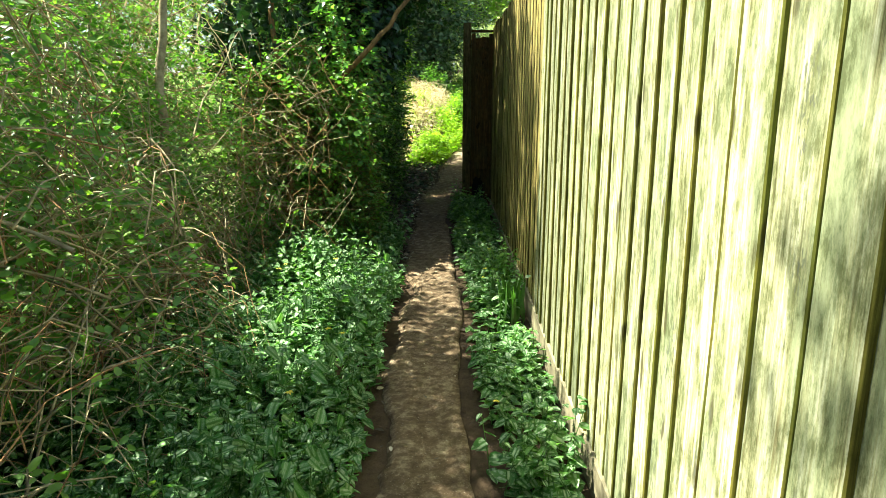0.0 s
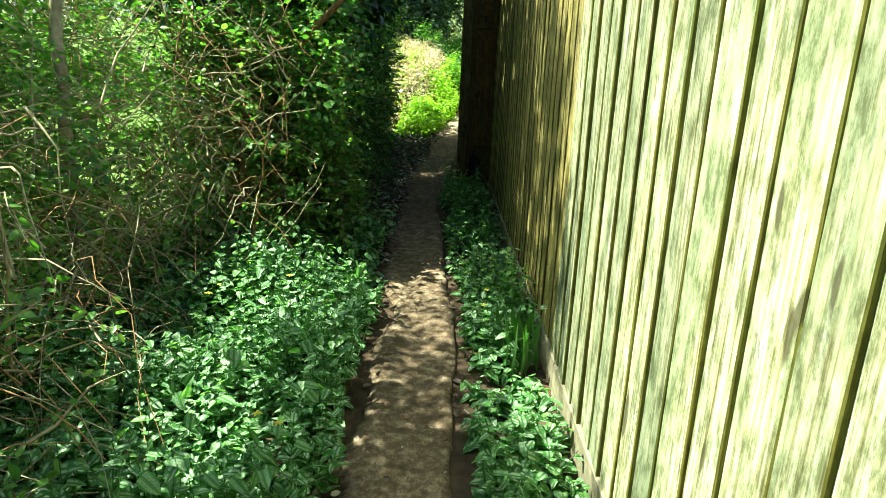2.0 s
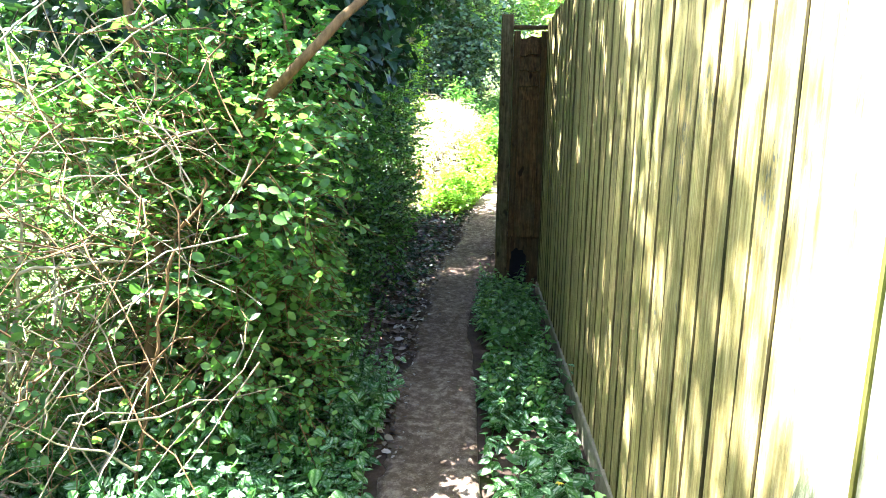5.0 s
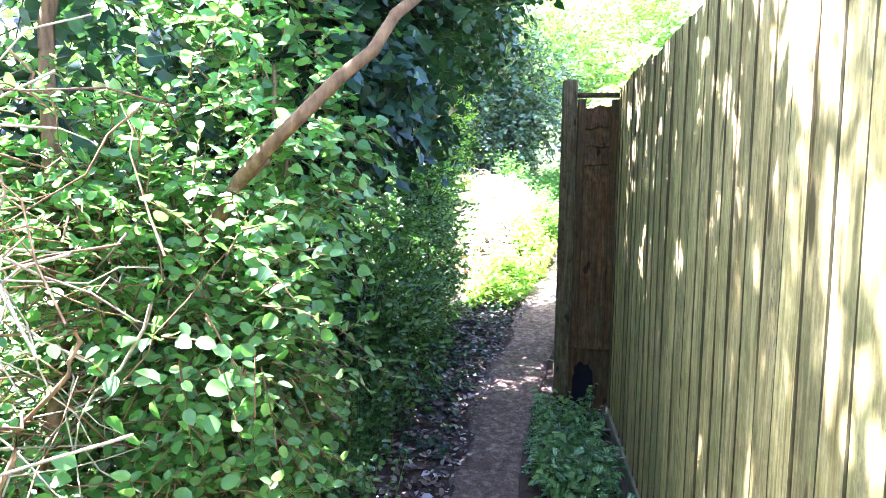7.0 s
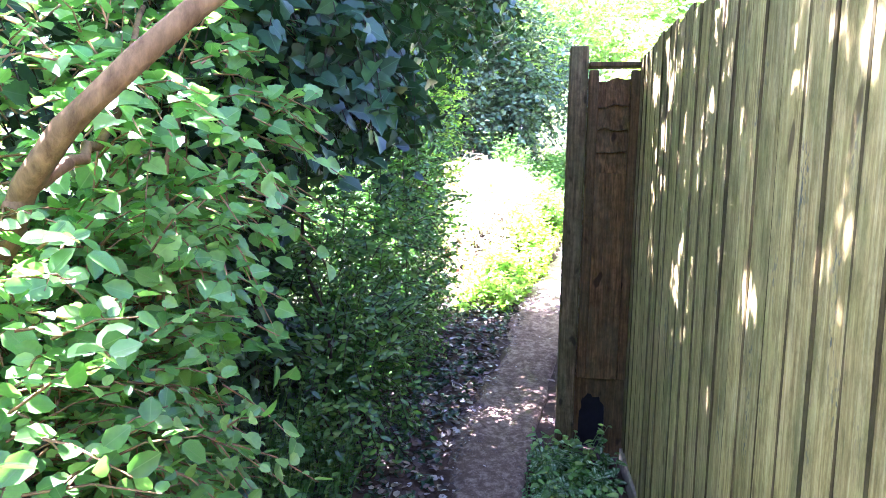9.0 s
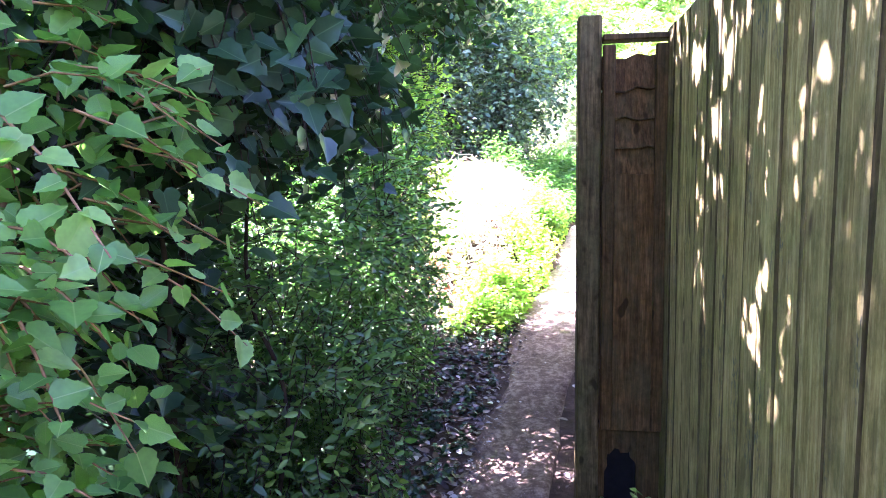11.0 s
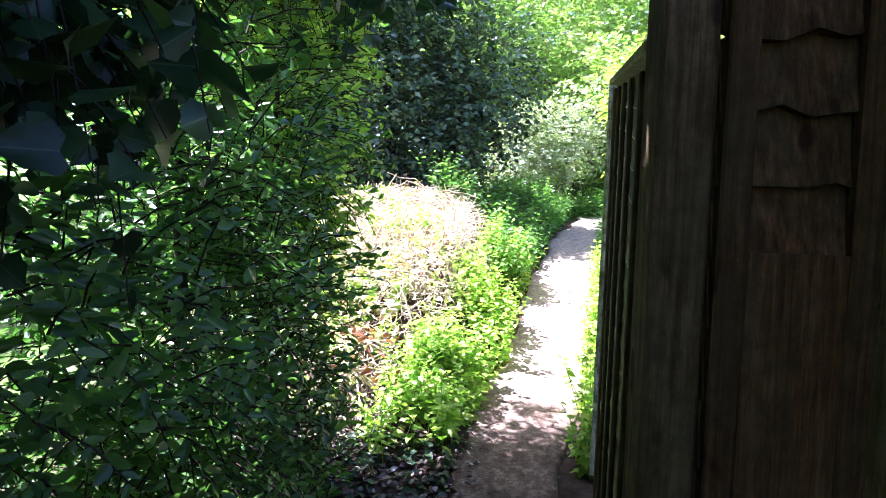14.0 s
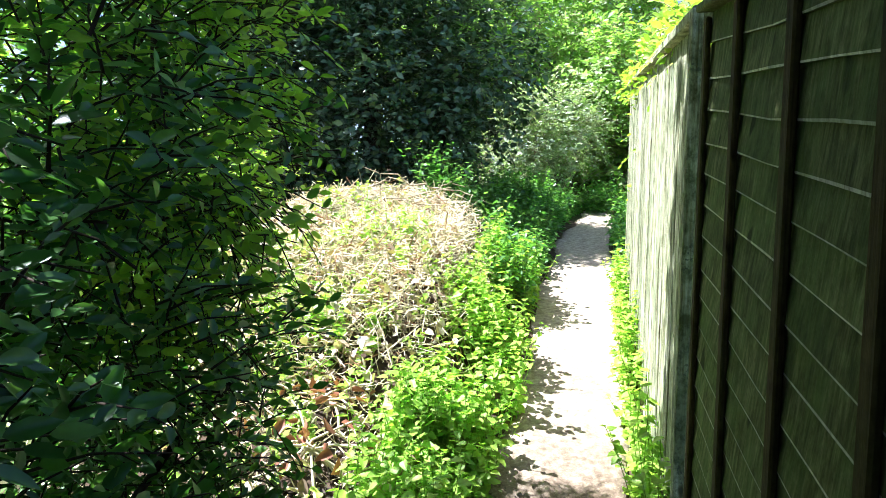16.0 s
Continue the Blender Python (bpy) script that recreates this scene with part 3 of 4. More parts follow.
# the short panel that closes the corner, and its post
lap_panel("overlap_panel", "short brown overlap fence panel with sagging slats, torn at the foot", 0.565, 7.20, 0.306, 7.20, 0.66, 2.15, M_FENCE_DARK, [(0.044, 0.045), (0.235, 0.045)], 3, 13, 0.06, True, 2.0, 2.1, M_POST)
sheet = piece("sheet", box_mesh("sheet", 0.145, 0.006, 1.0, 0.002), M_FENCE_DARK, bpy.data.objects["overlap_panel"], "plain brown sheet nailed over the lower slats")
sheet.location = (-0.1395, -0.036, 0.0)


def torn_sheet():
    """The panel's foot: a board with a gnawed arch-shaped hole in it."""
    rng = np.random.default_rng(77)
    arch = [(-0.172 - 0.064 * math.cos(a) + rng.normal(0, 0.004), -0.18 + 0.085 * math.sin(a) ** 0.7 + rng.normal(0, 0.007)) for a in np.linspace(0, math.pi, 14)]
    line = [(-0.259, -0.46), (-0.24, -0.46)] + arch + [(-0.104, -0.46), (0.0, -0.46), (0.0, 0.012), (-0.259, 0.012)]
    bm = bmesh.new()
    f = bm.faces.new([bm.verts.new((x, 0.0, z)) for x, z in line])
    out = bmesh.ops.extrude_face_region(bm, geom=[f])
    for v in out["geom"]:
        if isinstance(v, bmesh.types.BMVert):
            v.co.y += 0.016
    bmesh.ops.recalc_face_normals(bm, faces=bm.faces[:])
    return bm


foot = part("foot_board", torn_sheet(), M_FENCE_DARK, bpy.data.objects["overlap_panel"], "brown board with a gnawed hole at ground level")
foot.location = (0.0, -0.006, 0.0)
# added board in near-black, standing in for the darkness inside the hole
backing = piece("hole_backing", box_mesh("hole_backing", 0.30, 0.02, 0.55, 0.004), M_HOLE_SHADE, bpy.data.objects["overlap_panel"], "near-black backing added to darken the hole")
backing.location = (-0.145, 0.09, -0.45)
post = piece("fence_post", box_mesh("fence_post", 0.085, 0.085, 2.2, 0.006), M_POST)
post.location = (0.262, 7.225, 0.05)
tagged(post, "square brown timber corner post greened with algae", "post")

# the dark panels that run on, and the lit fence behind them
A, B, C = (0.258, 7.28), (0.578, 8.94), (1.436, 12.79)
# battens use the dark post wood, so their shade is in the colour
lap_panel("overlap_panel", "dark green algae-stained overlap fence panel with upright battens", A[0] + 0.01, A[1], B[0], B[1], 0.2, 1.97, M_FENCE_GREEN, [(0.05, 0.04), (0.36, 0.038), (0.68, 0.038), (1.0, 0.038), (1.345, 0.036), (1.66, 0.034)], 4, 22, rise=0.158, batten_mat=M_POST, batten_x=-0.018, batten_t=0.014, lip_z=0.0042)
closeboard("closeboard_fence", "pale sunlit feather-edge fence overgrown with ivy at the foot", B[0] + 0.012, B[1] + 0.05, C[0], C[1], (0.52, 1.1), (2.25, 2.75), 0.125, 0.007, M_FENCE, 41, 0.1, M_FENCE, True)


# ---- plants on the open side ----
def off_path(p):
    """True where a point keeps clear of the walked line."""
    return p[:, 0] < np.interp(p[:, 1], [-2, 3, 5, 6, 7.3, 8.5, 9.5, 12], [-0.34, -0.34, -0.36, -0.36, -0.40, -0.42, -0.3, 0.3])


def cover(name, label, category, spots, leaf, half, material, stem_h, per, seed, kind="stuff"):
    """Low leafy plants: spots is (count, 3) with the stem's height in stem_h."""
    rng = np.random.default_rng(seed)
    n = len(spots)
    f = (np.arange(per) + 1.0) / per
    lean = rng.normal(0, 0.22, (n, 2))
    h = stem_h * rng.uniform(0.55, 1.25, n) * (0.95 + 0.3 * np.sin(spots[:, 0] * 5.3 + spots[:, 1] * 3.1) + 0.25 * np.sin(spots[:, 1] * 7.7 - spots[:, 0] * 4.0))
    pos = np.repeat(spots[:, None], per, 1)
    pos[..., 2] += h[:, None] * f[None]
    pos[..., :2] += lean[:, None] * (h[:, None] * f[None])[..., None]
    ang = rng.uniform(0, 6.28, (n, 1)) + np.arange(per)[None] * 1.85 + rng.normal(0, 0.3, (n, per))
    tilt = rng.uniform(-0.5, 0.35, (n, per))
    along = np.stack([np.cos(ang), np.sin(ang), tilt], -1)
    normal = np.array([0, 0, 1.0]) + rng.normal(0, 0.3, (n, per, 3))
    size = leaf * (1.15 - 0.5 * f[None]) * rng.uniform(0.7, 1.3, (n, per))
    root = thing(name, 0, 0, 0, label, category, kind=kind)
    root["kind"] = kind
    lines = np.stack([spots + np.array([0, 0, -0.03]), spots + np.concatenate([lean * h[:, None] * 0.5, 0.5 * h[:, None]], 1), spots + np.concatenate([lean * h[:, None], h[:, None]], 1)], 1)
    piece("stems", tubes_mesh("stems", lines, 0.0022, 0.0014, 3), material, root)
    piece("leaves", leaves_mesh("leaves", pos.reshape(-1, 3), along.reshape(-1, 3), normal.reshape(-1, 3), size.ravel(), half), material, root)
    return root


def scatter(rng, n, x0, x1, y0, y1):
    """Spots on the ground; x0 and x1 are distances from the path's middle line."""
    y = rng.uniform(y0, y1, n)
    x = rng.uniform(x0, x1, n) + np.interp(y, PY, PX)
    return np.stack([x, y, ground(x, y)], -1)


rng = np.random.default_rng(21)
s = scatter(rng, 3300, -1.6, -0.24, 0.6, 5.4)
s = s[s[:, 0] < -0.2 - 0.06 * np.sin(s[:, 1] * 3) ]
cover("yellow_archangel", "low carpet of silver-marked green dead-nettles beside the path", "ground cover", s, 0.054, NETTLE, L_NETTLE, 0.24, 8, 1)
s = scatter(rng, 900, 0.24, 0.6, 0.8, 7.05)
s = s[(s[:, 0] < 0.47) & (rng.random(len(s)) < 0.95 + 0.4 * np.sin(s[:, 1] * 5.0))]
cover("verge_plants", "leafy green weeds growing along the fence foot", "weeds", s, 0.06, NETTLE, L_NETTLE, 0.16, 7, 2)
# nettles in the sun get the brighter leaf colour, those under the tree the darker
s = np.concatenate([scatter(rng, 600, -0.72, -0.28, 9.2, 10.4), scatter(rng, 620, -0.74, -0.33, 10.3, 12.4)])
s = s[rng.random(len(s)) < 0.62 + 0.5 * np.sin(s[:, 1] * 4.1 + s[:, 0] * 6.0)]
cover("nettle_bed", "bright sunlit young nettles on the path edge", "nettles", s, 0.06, NETTLE, L_SUNLIT, 0.3, 9, 3)
s = scatter(rng, 2300, -1.5, -0.36, 11.6, 17.0)
s = s[(s[:, 1] > 12.9) | (s[:, 0] > np.interp(s[:, 1], PY, PX) - 0.7)]
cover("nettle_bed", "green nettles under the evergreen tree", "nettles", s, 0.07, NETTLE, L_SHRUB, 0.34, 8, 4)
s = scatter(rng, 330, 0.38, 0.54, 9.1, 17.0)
cover("verge_plants", "bright low weeds between path and sunlit fence", "weeds", s, 0.045, NETTLE, L_SUNLIT, 0.17, 7, 5)
s = scatter(rng, 1900, -1.4, -0.36, 5.0, 9.0)
s = s[s[:, 0] < np.interp(s[:, 1], [5.0, 5.6, 6.2, 7.4, 8.45, 9.0], [-0.42, -0.56, -0.64, -0.80, -0.68, -0.5]) + rng.normal(0, 0.05, len(s))]
cover("hedge_seedlings", "small-leaved green undergrowth at the hedge foot", "undergrowth", s, 0.04, OVAL, L_UNDER, 0.42, 11, 6)

def slope_top(x, y=0.0):
    """The hedge face leans back from the path, most of all beside the bend."""
    return 0.38 + 1.8 * (-0.66 - 0.45 * np.exp(-((y - 3.55) / 0.85) ** 4) - x)


# bramble thicket: arching bare canes with few leaves
def thicket(seed):
    rng = np.random.default_rng(seed)
    root = thing("bramble_thicket", -1.8, 2.0, float(ground(-1.8, 2.0)), "tangled thicket of bare brown brambles with young leaves", "bramble")
    off = np.array(root.location)
    n = 4600
    y = rng.uniform(-1.0, 5.4, n)
    x = -1.0 - 1.7 * rng.random(n) ** 1.1
    z = ground(x, y) + rng.uniform(0.0, 1.0, n) ** 1.2 * np.interp(x, [-3, -1.6, -0.9], [2.3, 1.9, 0.95])
    start = np.stack([x, y, z], -1)
    way = unit(rng.normal(0, 1, (n, 3)) * np.array([0.7, 1.0, 0.45]) + np.array([0.15, 0, 0.2]))
    length = rng.uniform(0.25, 1.0, n)
    t = np.linspace(0, 1, 6)
    lines = start[:, None] + way[:, None] * (length[:, None] * t)[..., None]
    lines[..., 2] += (0.35 * t * (1 - t) * 2 - 0.25 * t ** 2)[None] * length[:, None]
    lines += rng.normal(0, 0.012, lines.shape)
    ok = (lines[..., 0].max(1) < -0.62) & (lines[..., 2].min(1) > 0.05) & (lines[..., 2] < slope_top(lines[..., 0], lines[..., 1]) + 0.15).all(1)
    lines = lines[ok]
    half = len(lines) // 2
    piece("cane_tangle", tubes_mesh("cane_tangle", lines[:half] - off, rng.uniform(0.002, 0.0065, half), 0.0015, 3), M_TWIG, root, kind="stuff")
    piece("cane_tangle", tubes_mesh("cane_tangle", lines[half:] - off, rng.uniform(0.0015, 0.004, len(lines) - half), 0.001, 3), M_TWIG_RED, root, "thin red-brown canes", kind="stuff")
    m = 260
    y = rng.uniform(0.2, 4.6, m)
    x = -0.95 - 1.2 * rng.random(m)
    start = np.stack([x, y, ground(x, y) + 0.05 + 0.95 * rng.random(m) ** 1.6], -1)
    way = unit(np.stack([rng.normal(0.35, 0.45, m), rng.normal(0.15, 0.7, m), rng.uniform(0.1, 1.0, m)], -1))
    t = np.linspace(0, 1, 9)
    long = start[:, None] + way[:, None] * (rng.uniform(0.6, 1.5, m)[:, None] * t)[..., None]
    long[..., 2] -= 0.22 * t[None] ** 2
    long += np.cumsum(rng.normal(0, 0.011, long.shape), axis=1)
    long = long[(long[..., 2] < slope_top(long[..., 0], long[..., 1]) + 0.2).all(1) & (long[..., 0].max(1) < -0.72)]
    for line in long:
        piece("cane", tubes_mesh("cane", line[None] - off, rng.uniform(0.0045, 0.008), 0.002, 5), M_TWIG, root, smooth=True)
    blobs = [(-1.75, 1.0, 1.35, 0.75, 1.3, 1.0), (-1.65, 2.8, 1.4, 0.7, 1.3, 1.0), (-1.6, 4.1, 1.0, 0.6, 0.7, 0.7), (-2.4, 2.5, 1.5, 0.6, 2.6, 0.8), (-2.2, 2.0, 0.6, 0.7, 2.6, 0.6), (-1.9, 4.2, 1.3, 0.5, 0.8, 0.9), (-1.2, 1.4, 0.45, 0.4, 1.0, 0.35), (-1.5, 2.6, 0.7, 0.5, 1.2, 0.5)]
    made = sprays(rng, blobs, 10500, 0.15, 5, 0.041, OVAL, shell=0.2, up=0.8, keep=lambda p: (p[:, 0] < -0.72) & (p[:, 2] < slope_top(p[:, 0], p[:, 1])))
    piece("twig", tubes_mesh("twig", made[0] - off, 0.002, 0.001, 3), M_TWIG, root, kind="stuff")
    piece("leaves", leaves_mesh("leaves", made[1] - off, *made[2:], OVAL), L_THICKET, root)
    return root


thicket(8)

def open_side(p):
    """The shrub's twiggy end lets the canes behind show; elsewhere it fills up to its sloping face."""
    y, z = p[:, 1], p[:, 2]
    rough = np.sin(p[:, 0] * 83 + y * 91 + z * 57)
    low = z < slope_top(p[:, 0], y) + np.where(y > 4.3, 0.8, 0.25)
    holes = np.sin(p[:, 0] * 9 + 1.0) * np.sin(y * 10.5) * np.sin(z * 9.5 + 0.6) > -0.13
    return off_path(p) & (low | (y > 5.45) | ((y > 4.6) & (rough > 0.45))) & ((y > 4.6) | (rough > 0.8)) & holes


shrub("hedge_shrub", "light-green hedge shrub leaning over the path, bare brown limb", "shrub", (-1.0, 4.6, 0.2),
      [(-1.2, 4.8, 0.95, 0.45, 0.7, 0.7), (-1.1, 5.1, 1.55, 0.3, 0.4, 0.3), (-0.8, 4.75, 1.1, 0.3, 0.4, 0.3), (-0.95, 5.15, 1.2, 0.4, 0.35, 0.6), (-1.0, 4.9, 0.6, 0.4, 0.55, 0.45), (-0.8, 4.75, 1.3, 0.26, 0.3, 0.3), (-0.75, 4.7, 0.6, 0.25, 0.45, 0.4)], 6000, 0.17, 7, 0.037, ROUND, L_SHRUB, M_BARK,
      [([(-1.25, 5.1, 0.2), (-1.15, 5.15, 0.85), (-0.947, 5.1, 1.357), (-0.77, 5.02, 1.56), (-0.605, 4.98, 1.736), (-0.465, 5.07, 1.9), (-0.345, 5.18, 2.07), (-0.2, 5.34, 2.32), (-0.1, 5.6, 2.7)], 0.024, 0.015), ([(-0.78, 5.0, 1.56), (-0.72, 5.05, 1.62), (-0.74, 5.2, 1.7), (-0.85, 5.5, 2.0)], 0.013, 0.006),
       ([(-1.2, 4.6, 0.2), (-1.15, 4.8, 1.0), (-1.3, 5.0, 2.0), (-1.2, 5.2, 3.0)], 0.03, 0.015), ([(-0.98, 4.2, 0.3), (-0.9, 4.35, 1.0), (-0.78, 4.43, 1.3)], 0.006, 0.004)], seed=31, keep=open_side)
shrub("lobed_shrub", "light-green shrub with soft lobed leaves hanging beside the path", "shrub", (-1.0, 5.6, 0.2),
      [(-0.87, 5.5, 1.72, 0.25, 0.34, 0.42), (-0.9, 5.4, 1.15, 0.22, 0.3, 0.4), (-1.0, 5.8, 2.2, 0.3, 0.35, 0.3), (-0.9, 5.4, 0.7, 0.2, 0.3, 0.3)], 700, 0.18, 6, 0.047, LOBED, L_FRESH, M_TWIG_RED,
      [([(-1.05, 5.65, 0.2), (-0.95, 5.6, 1.0), (-0.8, 5.55, 1.8)], 0.012, 0.005), ([(-1.0, 5.6, 0.2), (-1.0, 5.8, 1.3), (-0.9, 5.8, 2.3)], 0.012, 0.005)], seed=43, keep=lambda p: off_path(p), lift=0.1, up=0.9, sag=0.35)
# blobs centred above 3 m are unseen, added to shade the path and fences
shrub("ivy_tree", "ivy-clad tree with large dark glossy leaves overhanging the path", "tree", (-1.1, 6.2, 0.2),
      [(-0.95, 6.2, 2.3, 0.5, 0.45, 0.55), (-0.85, 6.5, 2.45, 0.5, 0.8, 0.6), (-1.0, 7.1, 2.5, 0.55, 0.5, 0.7), (-1.2, 8.9, 4.4, 0.7, 0.9, 1.0), (-0.5, 8.3, 2.9, 0.32, 0.9, 0.36), (-0.4, 6.6, 3.3, 0.75, 1.25, 0.36), (-1.5, 5.5, 4.6, 0.5, 0.6, 0.3), (-0.5, 8.0, 3.5, 0.6, 0.8, 0.4), (-1.3, 6.2, 0.95, 0.3, 0.7, 0.95), (-1.3, 6.6, 0.95, 0.22, 0.42, 0.85), (-1.75, 7.0, 1.0, 0.35, 0.9, 0.9), (-1.55, 5.4, 2.1, 0.35, 0.5, 0.5), (-1.0, 6.3, 3.9, 0.45, 0.8, 0.22)], 8300, 0.22, 6, 0.068, IVY, L_IVY, M_DARKSTEM,
      [([(-1.35, 6.3, 0.1), (-1.3, 6.35, 1.2), (-1.3, 6.3, 2.4), (-1.1, 6.5, 3.6)], 0.07, 0.04),
       ([(-0.95, 6.7, 0.1), (-0.83, 6.8, 0.8), (-0.98, 6.85, 1.4), (-0.9, 7.0, 2.2)], 0.01, 0.006), ([(-1.0, 6.5, 0.1), (-1.05, 6.5, 1.1), (-0.95, 6.6, 2.3)], 0.013, 0.008), ([(-0.9, 6.25, 0.1), (-0.95, 6.3, 1.0), (-0.9, 6.2, 2.0)], 0.01, 0.006),
       ([(-1.2, 5.9, 0.1), (-1.3, 5.8, 1.0), (-1.1, 5.9, 2.0)], 0.035, 0.02)], seed=32, keep=lambda p: off_path(p) | (p[:, 2] > 2.5), lift=-0.2, up=0.3, sag=0.6)
# the last blob is out of view, added to shade the path below
shrub("hedge_shrub", "dense small-leaved privet hedge shrub in shade", "shrub", (-1.0, 8.1, 0.3),
      [(-0.85, 8.2, 1.25, 0.42, 0.7, 0.75), (-0.95, 7.6, 1.4, 0.4, 0.8, 0.85), (-1.0, 8.6, 1.9, 0.45, 0.5, 0.7), (-0.85, 6.9, 0.8, 0.4, 0.6, 0.5), (-1.5, 7.4, 0.9, 0.4, 1.2, 0.65), (-0.85, 8.3, 0.75, 0.35, 0.6, 0.45), (-0.95, 8.85, 1.3, 0.35, 0.35, 0.6), (-1.05, 9.6, 2.95, 0.42, 0.45, 0.42)], 7800, 0.16, 8, 0.043, PRIVET, L_UNDER, M_DARKSTEM,
      [([(-1.0, 8.1, 0.2), (-0.95, 8.2, 1.0), (-1.0, 8.3, 2.2)], 0.03, 0.012), ([(-0.95, 8.0, 0.3), (-0.8, 8.4, 1.0), (-0.6, 8.9, 1.35)], 0.014, 0.006)], seed=33, keep=lambda p: off_path(p) & (np.sin(p[:, 0] * 8 + 0.5) * np.sin(p[:, 1] * 7.5) * np.sin(p[:, 2] * 7.0) > -0.2), out=1.1, up=0.55)

# little sun reaches this shrub; its sunlit look is put into the leaf colour
shrub("hedge_shrub", "yellow-green shrub at the hedge end, coloured as if sunlit", "shrub", (-0.95, 8.95, 0.45),
      [(-0.82, 8.85, 2.1, 0.32, 0.38, 0.75), (-0.95, 9.1, 2.9, 0.4, 0.4, 0.45)], 1500, 0.17, 7, 0.044, PRIVET, L_SUNLIT, M_DARKSTEM,
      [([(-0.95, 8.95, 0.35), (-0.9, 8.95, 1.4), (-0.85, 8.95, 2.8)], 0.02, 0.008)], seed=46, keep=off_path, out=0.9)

# straw mound
def straw_mound(seed):
    rng = np.random.default_rng(seed)
    root = thing("straw_heap", -1.5, 11.6, float(ground(-1.5, 11.6)), "heap of bleached dead stalks and cut grass in full sun", "straw heap", kind="stuff")
    off = np.array(root.location)
    n = 12000
    x = rng.normal(-0.8, 0.62, n)
    y = rng.normal(11.5, 0.85, n)
    start = np.stack([x, y, ground(x, y) + rng.uniform(0, 0.14, n)], -1)
    way = unit(rng.normal(0, 1, (n, 3)) * np.array([1, 1, 0.55]))
    length = 0.05 + 0.28 * rng.random(n) ** 1.7
    t = np.linspace(-0.5, 0.5, 4)
    lines = start[:, None] + way[:, None] * (length[:, None] * t)[..., None]
    lines += rng.normal(0, 0.012, lines.shape)
    lines = lines[lines[..., 0].max(1) < np.interp(lines[:, 0, 1], [9, 10.4, 12.3, 14], [-0.35, -0.02, 0.35, 0.5])]
    cut = len(lines) * 9 // 10
    piece("stalks", tubes_mesh("stalks", lines[:cut] - off, rng.uniform(0.002, 0.006, cut), 0.0015, 3), M_STRAW, root)
    piece("stalks", tubes_mesh("stalks", lines[cut:] - off, rng.uniform(0.002, 0.005, len(lines) - cut), 0.0015, 4), M_TWIG_RED, root, "red-brown dead stalks")
    m = 2800
    p = np.stack([rng.normal(-1.0, 0.55, m), rng.normal(11.1, 0.9, m), np.zeros(m)], -1)
    p[:, 2] = ground(p[:, 0], p[:, 1]) + rng.uniform(0.03, 0.16, m)
    p = p[p[:, 0] < np.interp(p[:, 1], [9, 10.4, 12.3], [-0.35, -0.05, 0.3])]
    piece("dead_leaves", leaves_mesh("dead_leaves", p - off, rng.normal(0, 1, (len(p), 3)), rng.normal(0, 0.6, (len(p), 3)) + np.array([0, 0, 1.0]), rng.uniform(0.03, 0.08, len(p)), OVAL, 0.4, 0.3), M_PALE_LEAF, root)


straw_mound(9)

# evergreen, pale shrub and trees beyond
shrub("evergreen_tree", "large dark evergreen tree covered in ivy beyond the straw heap", "tree", (-1.2, 15.0, 1.0),
      [(-1.2, 14.8, 3.0, 1.2, 1.1, 1.3), (-2.6, 15.0, 3.2, 1.4, 1.2, 1.6), (-0.3, 15.0, 3.3, 0.7, 0.8, 0.9), (-2.0, 15.2, 5.0, 1.7, 1.4, 1.4), (-3.6, 14.4, 2.2, 1.0, 1.0, 1.2), (0.2, 14.9, 3.4, 0.65, 0.8, 0.95), (-0.2, 14.5, 2.5, 0.5, 0.5, 0.5), (-1.8, 14.2, 2.3, 0.9, 0.5, 0.6)], 9500, 0.3, 6, 0.10, DIAMOND, L_EVER, M_DARKSTEM,
      [([(-1.2, 15.0, 0.9), (-1.1, 15.0, 2.4), (-1.3, 15.1, 5.0)], 0.14, 0.06), ([(-0.6, 14.8, 0.9), (-0.3, 14.7, 2.2), (0.0, 14.8, 3.4)], 0.05, 0.02)], seed=34, lift=-0.1)
shrub("pale_shrub", "rounded pale silvery shrub in sunshine beside the path", "shrub", (0.3, 17.0, 1.2),
      [(1.5, 17.4, 2.85, 0.75, 0.6, 0.75), (0.95, 17.2, 2.6, 0.5, 0.6, 0.8)], 1500, 0.24, 7, 0.06, OVAL, L_PALE, M_TWIG,
      [([(1.0, 17.2, 1.4), (1.2, 17.3, 2.6)], 0.03, 0.015)], seed=35)


def far_tree(x, y, h, r, seed, material=None):
    z = float(ground(x, y))
    shrub("tree", "light green spring tree beyond the path", "tree", (x, y, z),
          [(x, y, z + h * 0.62, r, r, h * 0.36), (x - r * 0.6, y, z + h * 0.4, r * 0.7, r * 0.7, h * 0.25), (x + r * 0.6, y - r * 0.3, z + h * 0.42, r * 0.7, r * 0.7, h * 0.28), (x, y - r * 0.5, z + h * 0.2, r * 0.8, r * 0.6, h * 0.2)],
          1700, 0.5, 7, 0.15, DIAMOND, material or L_FAR, M_TWIG, [([(x, y, z - 0.1), (x + 0.1, y, z + h * 0.4), (x, y + 0.1, z + h * 0.8)], 0.12, 0.04)], seed=seed, twig_r=0.006, group="background trees")


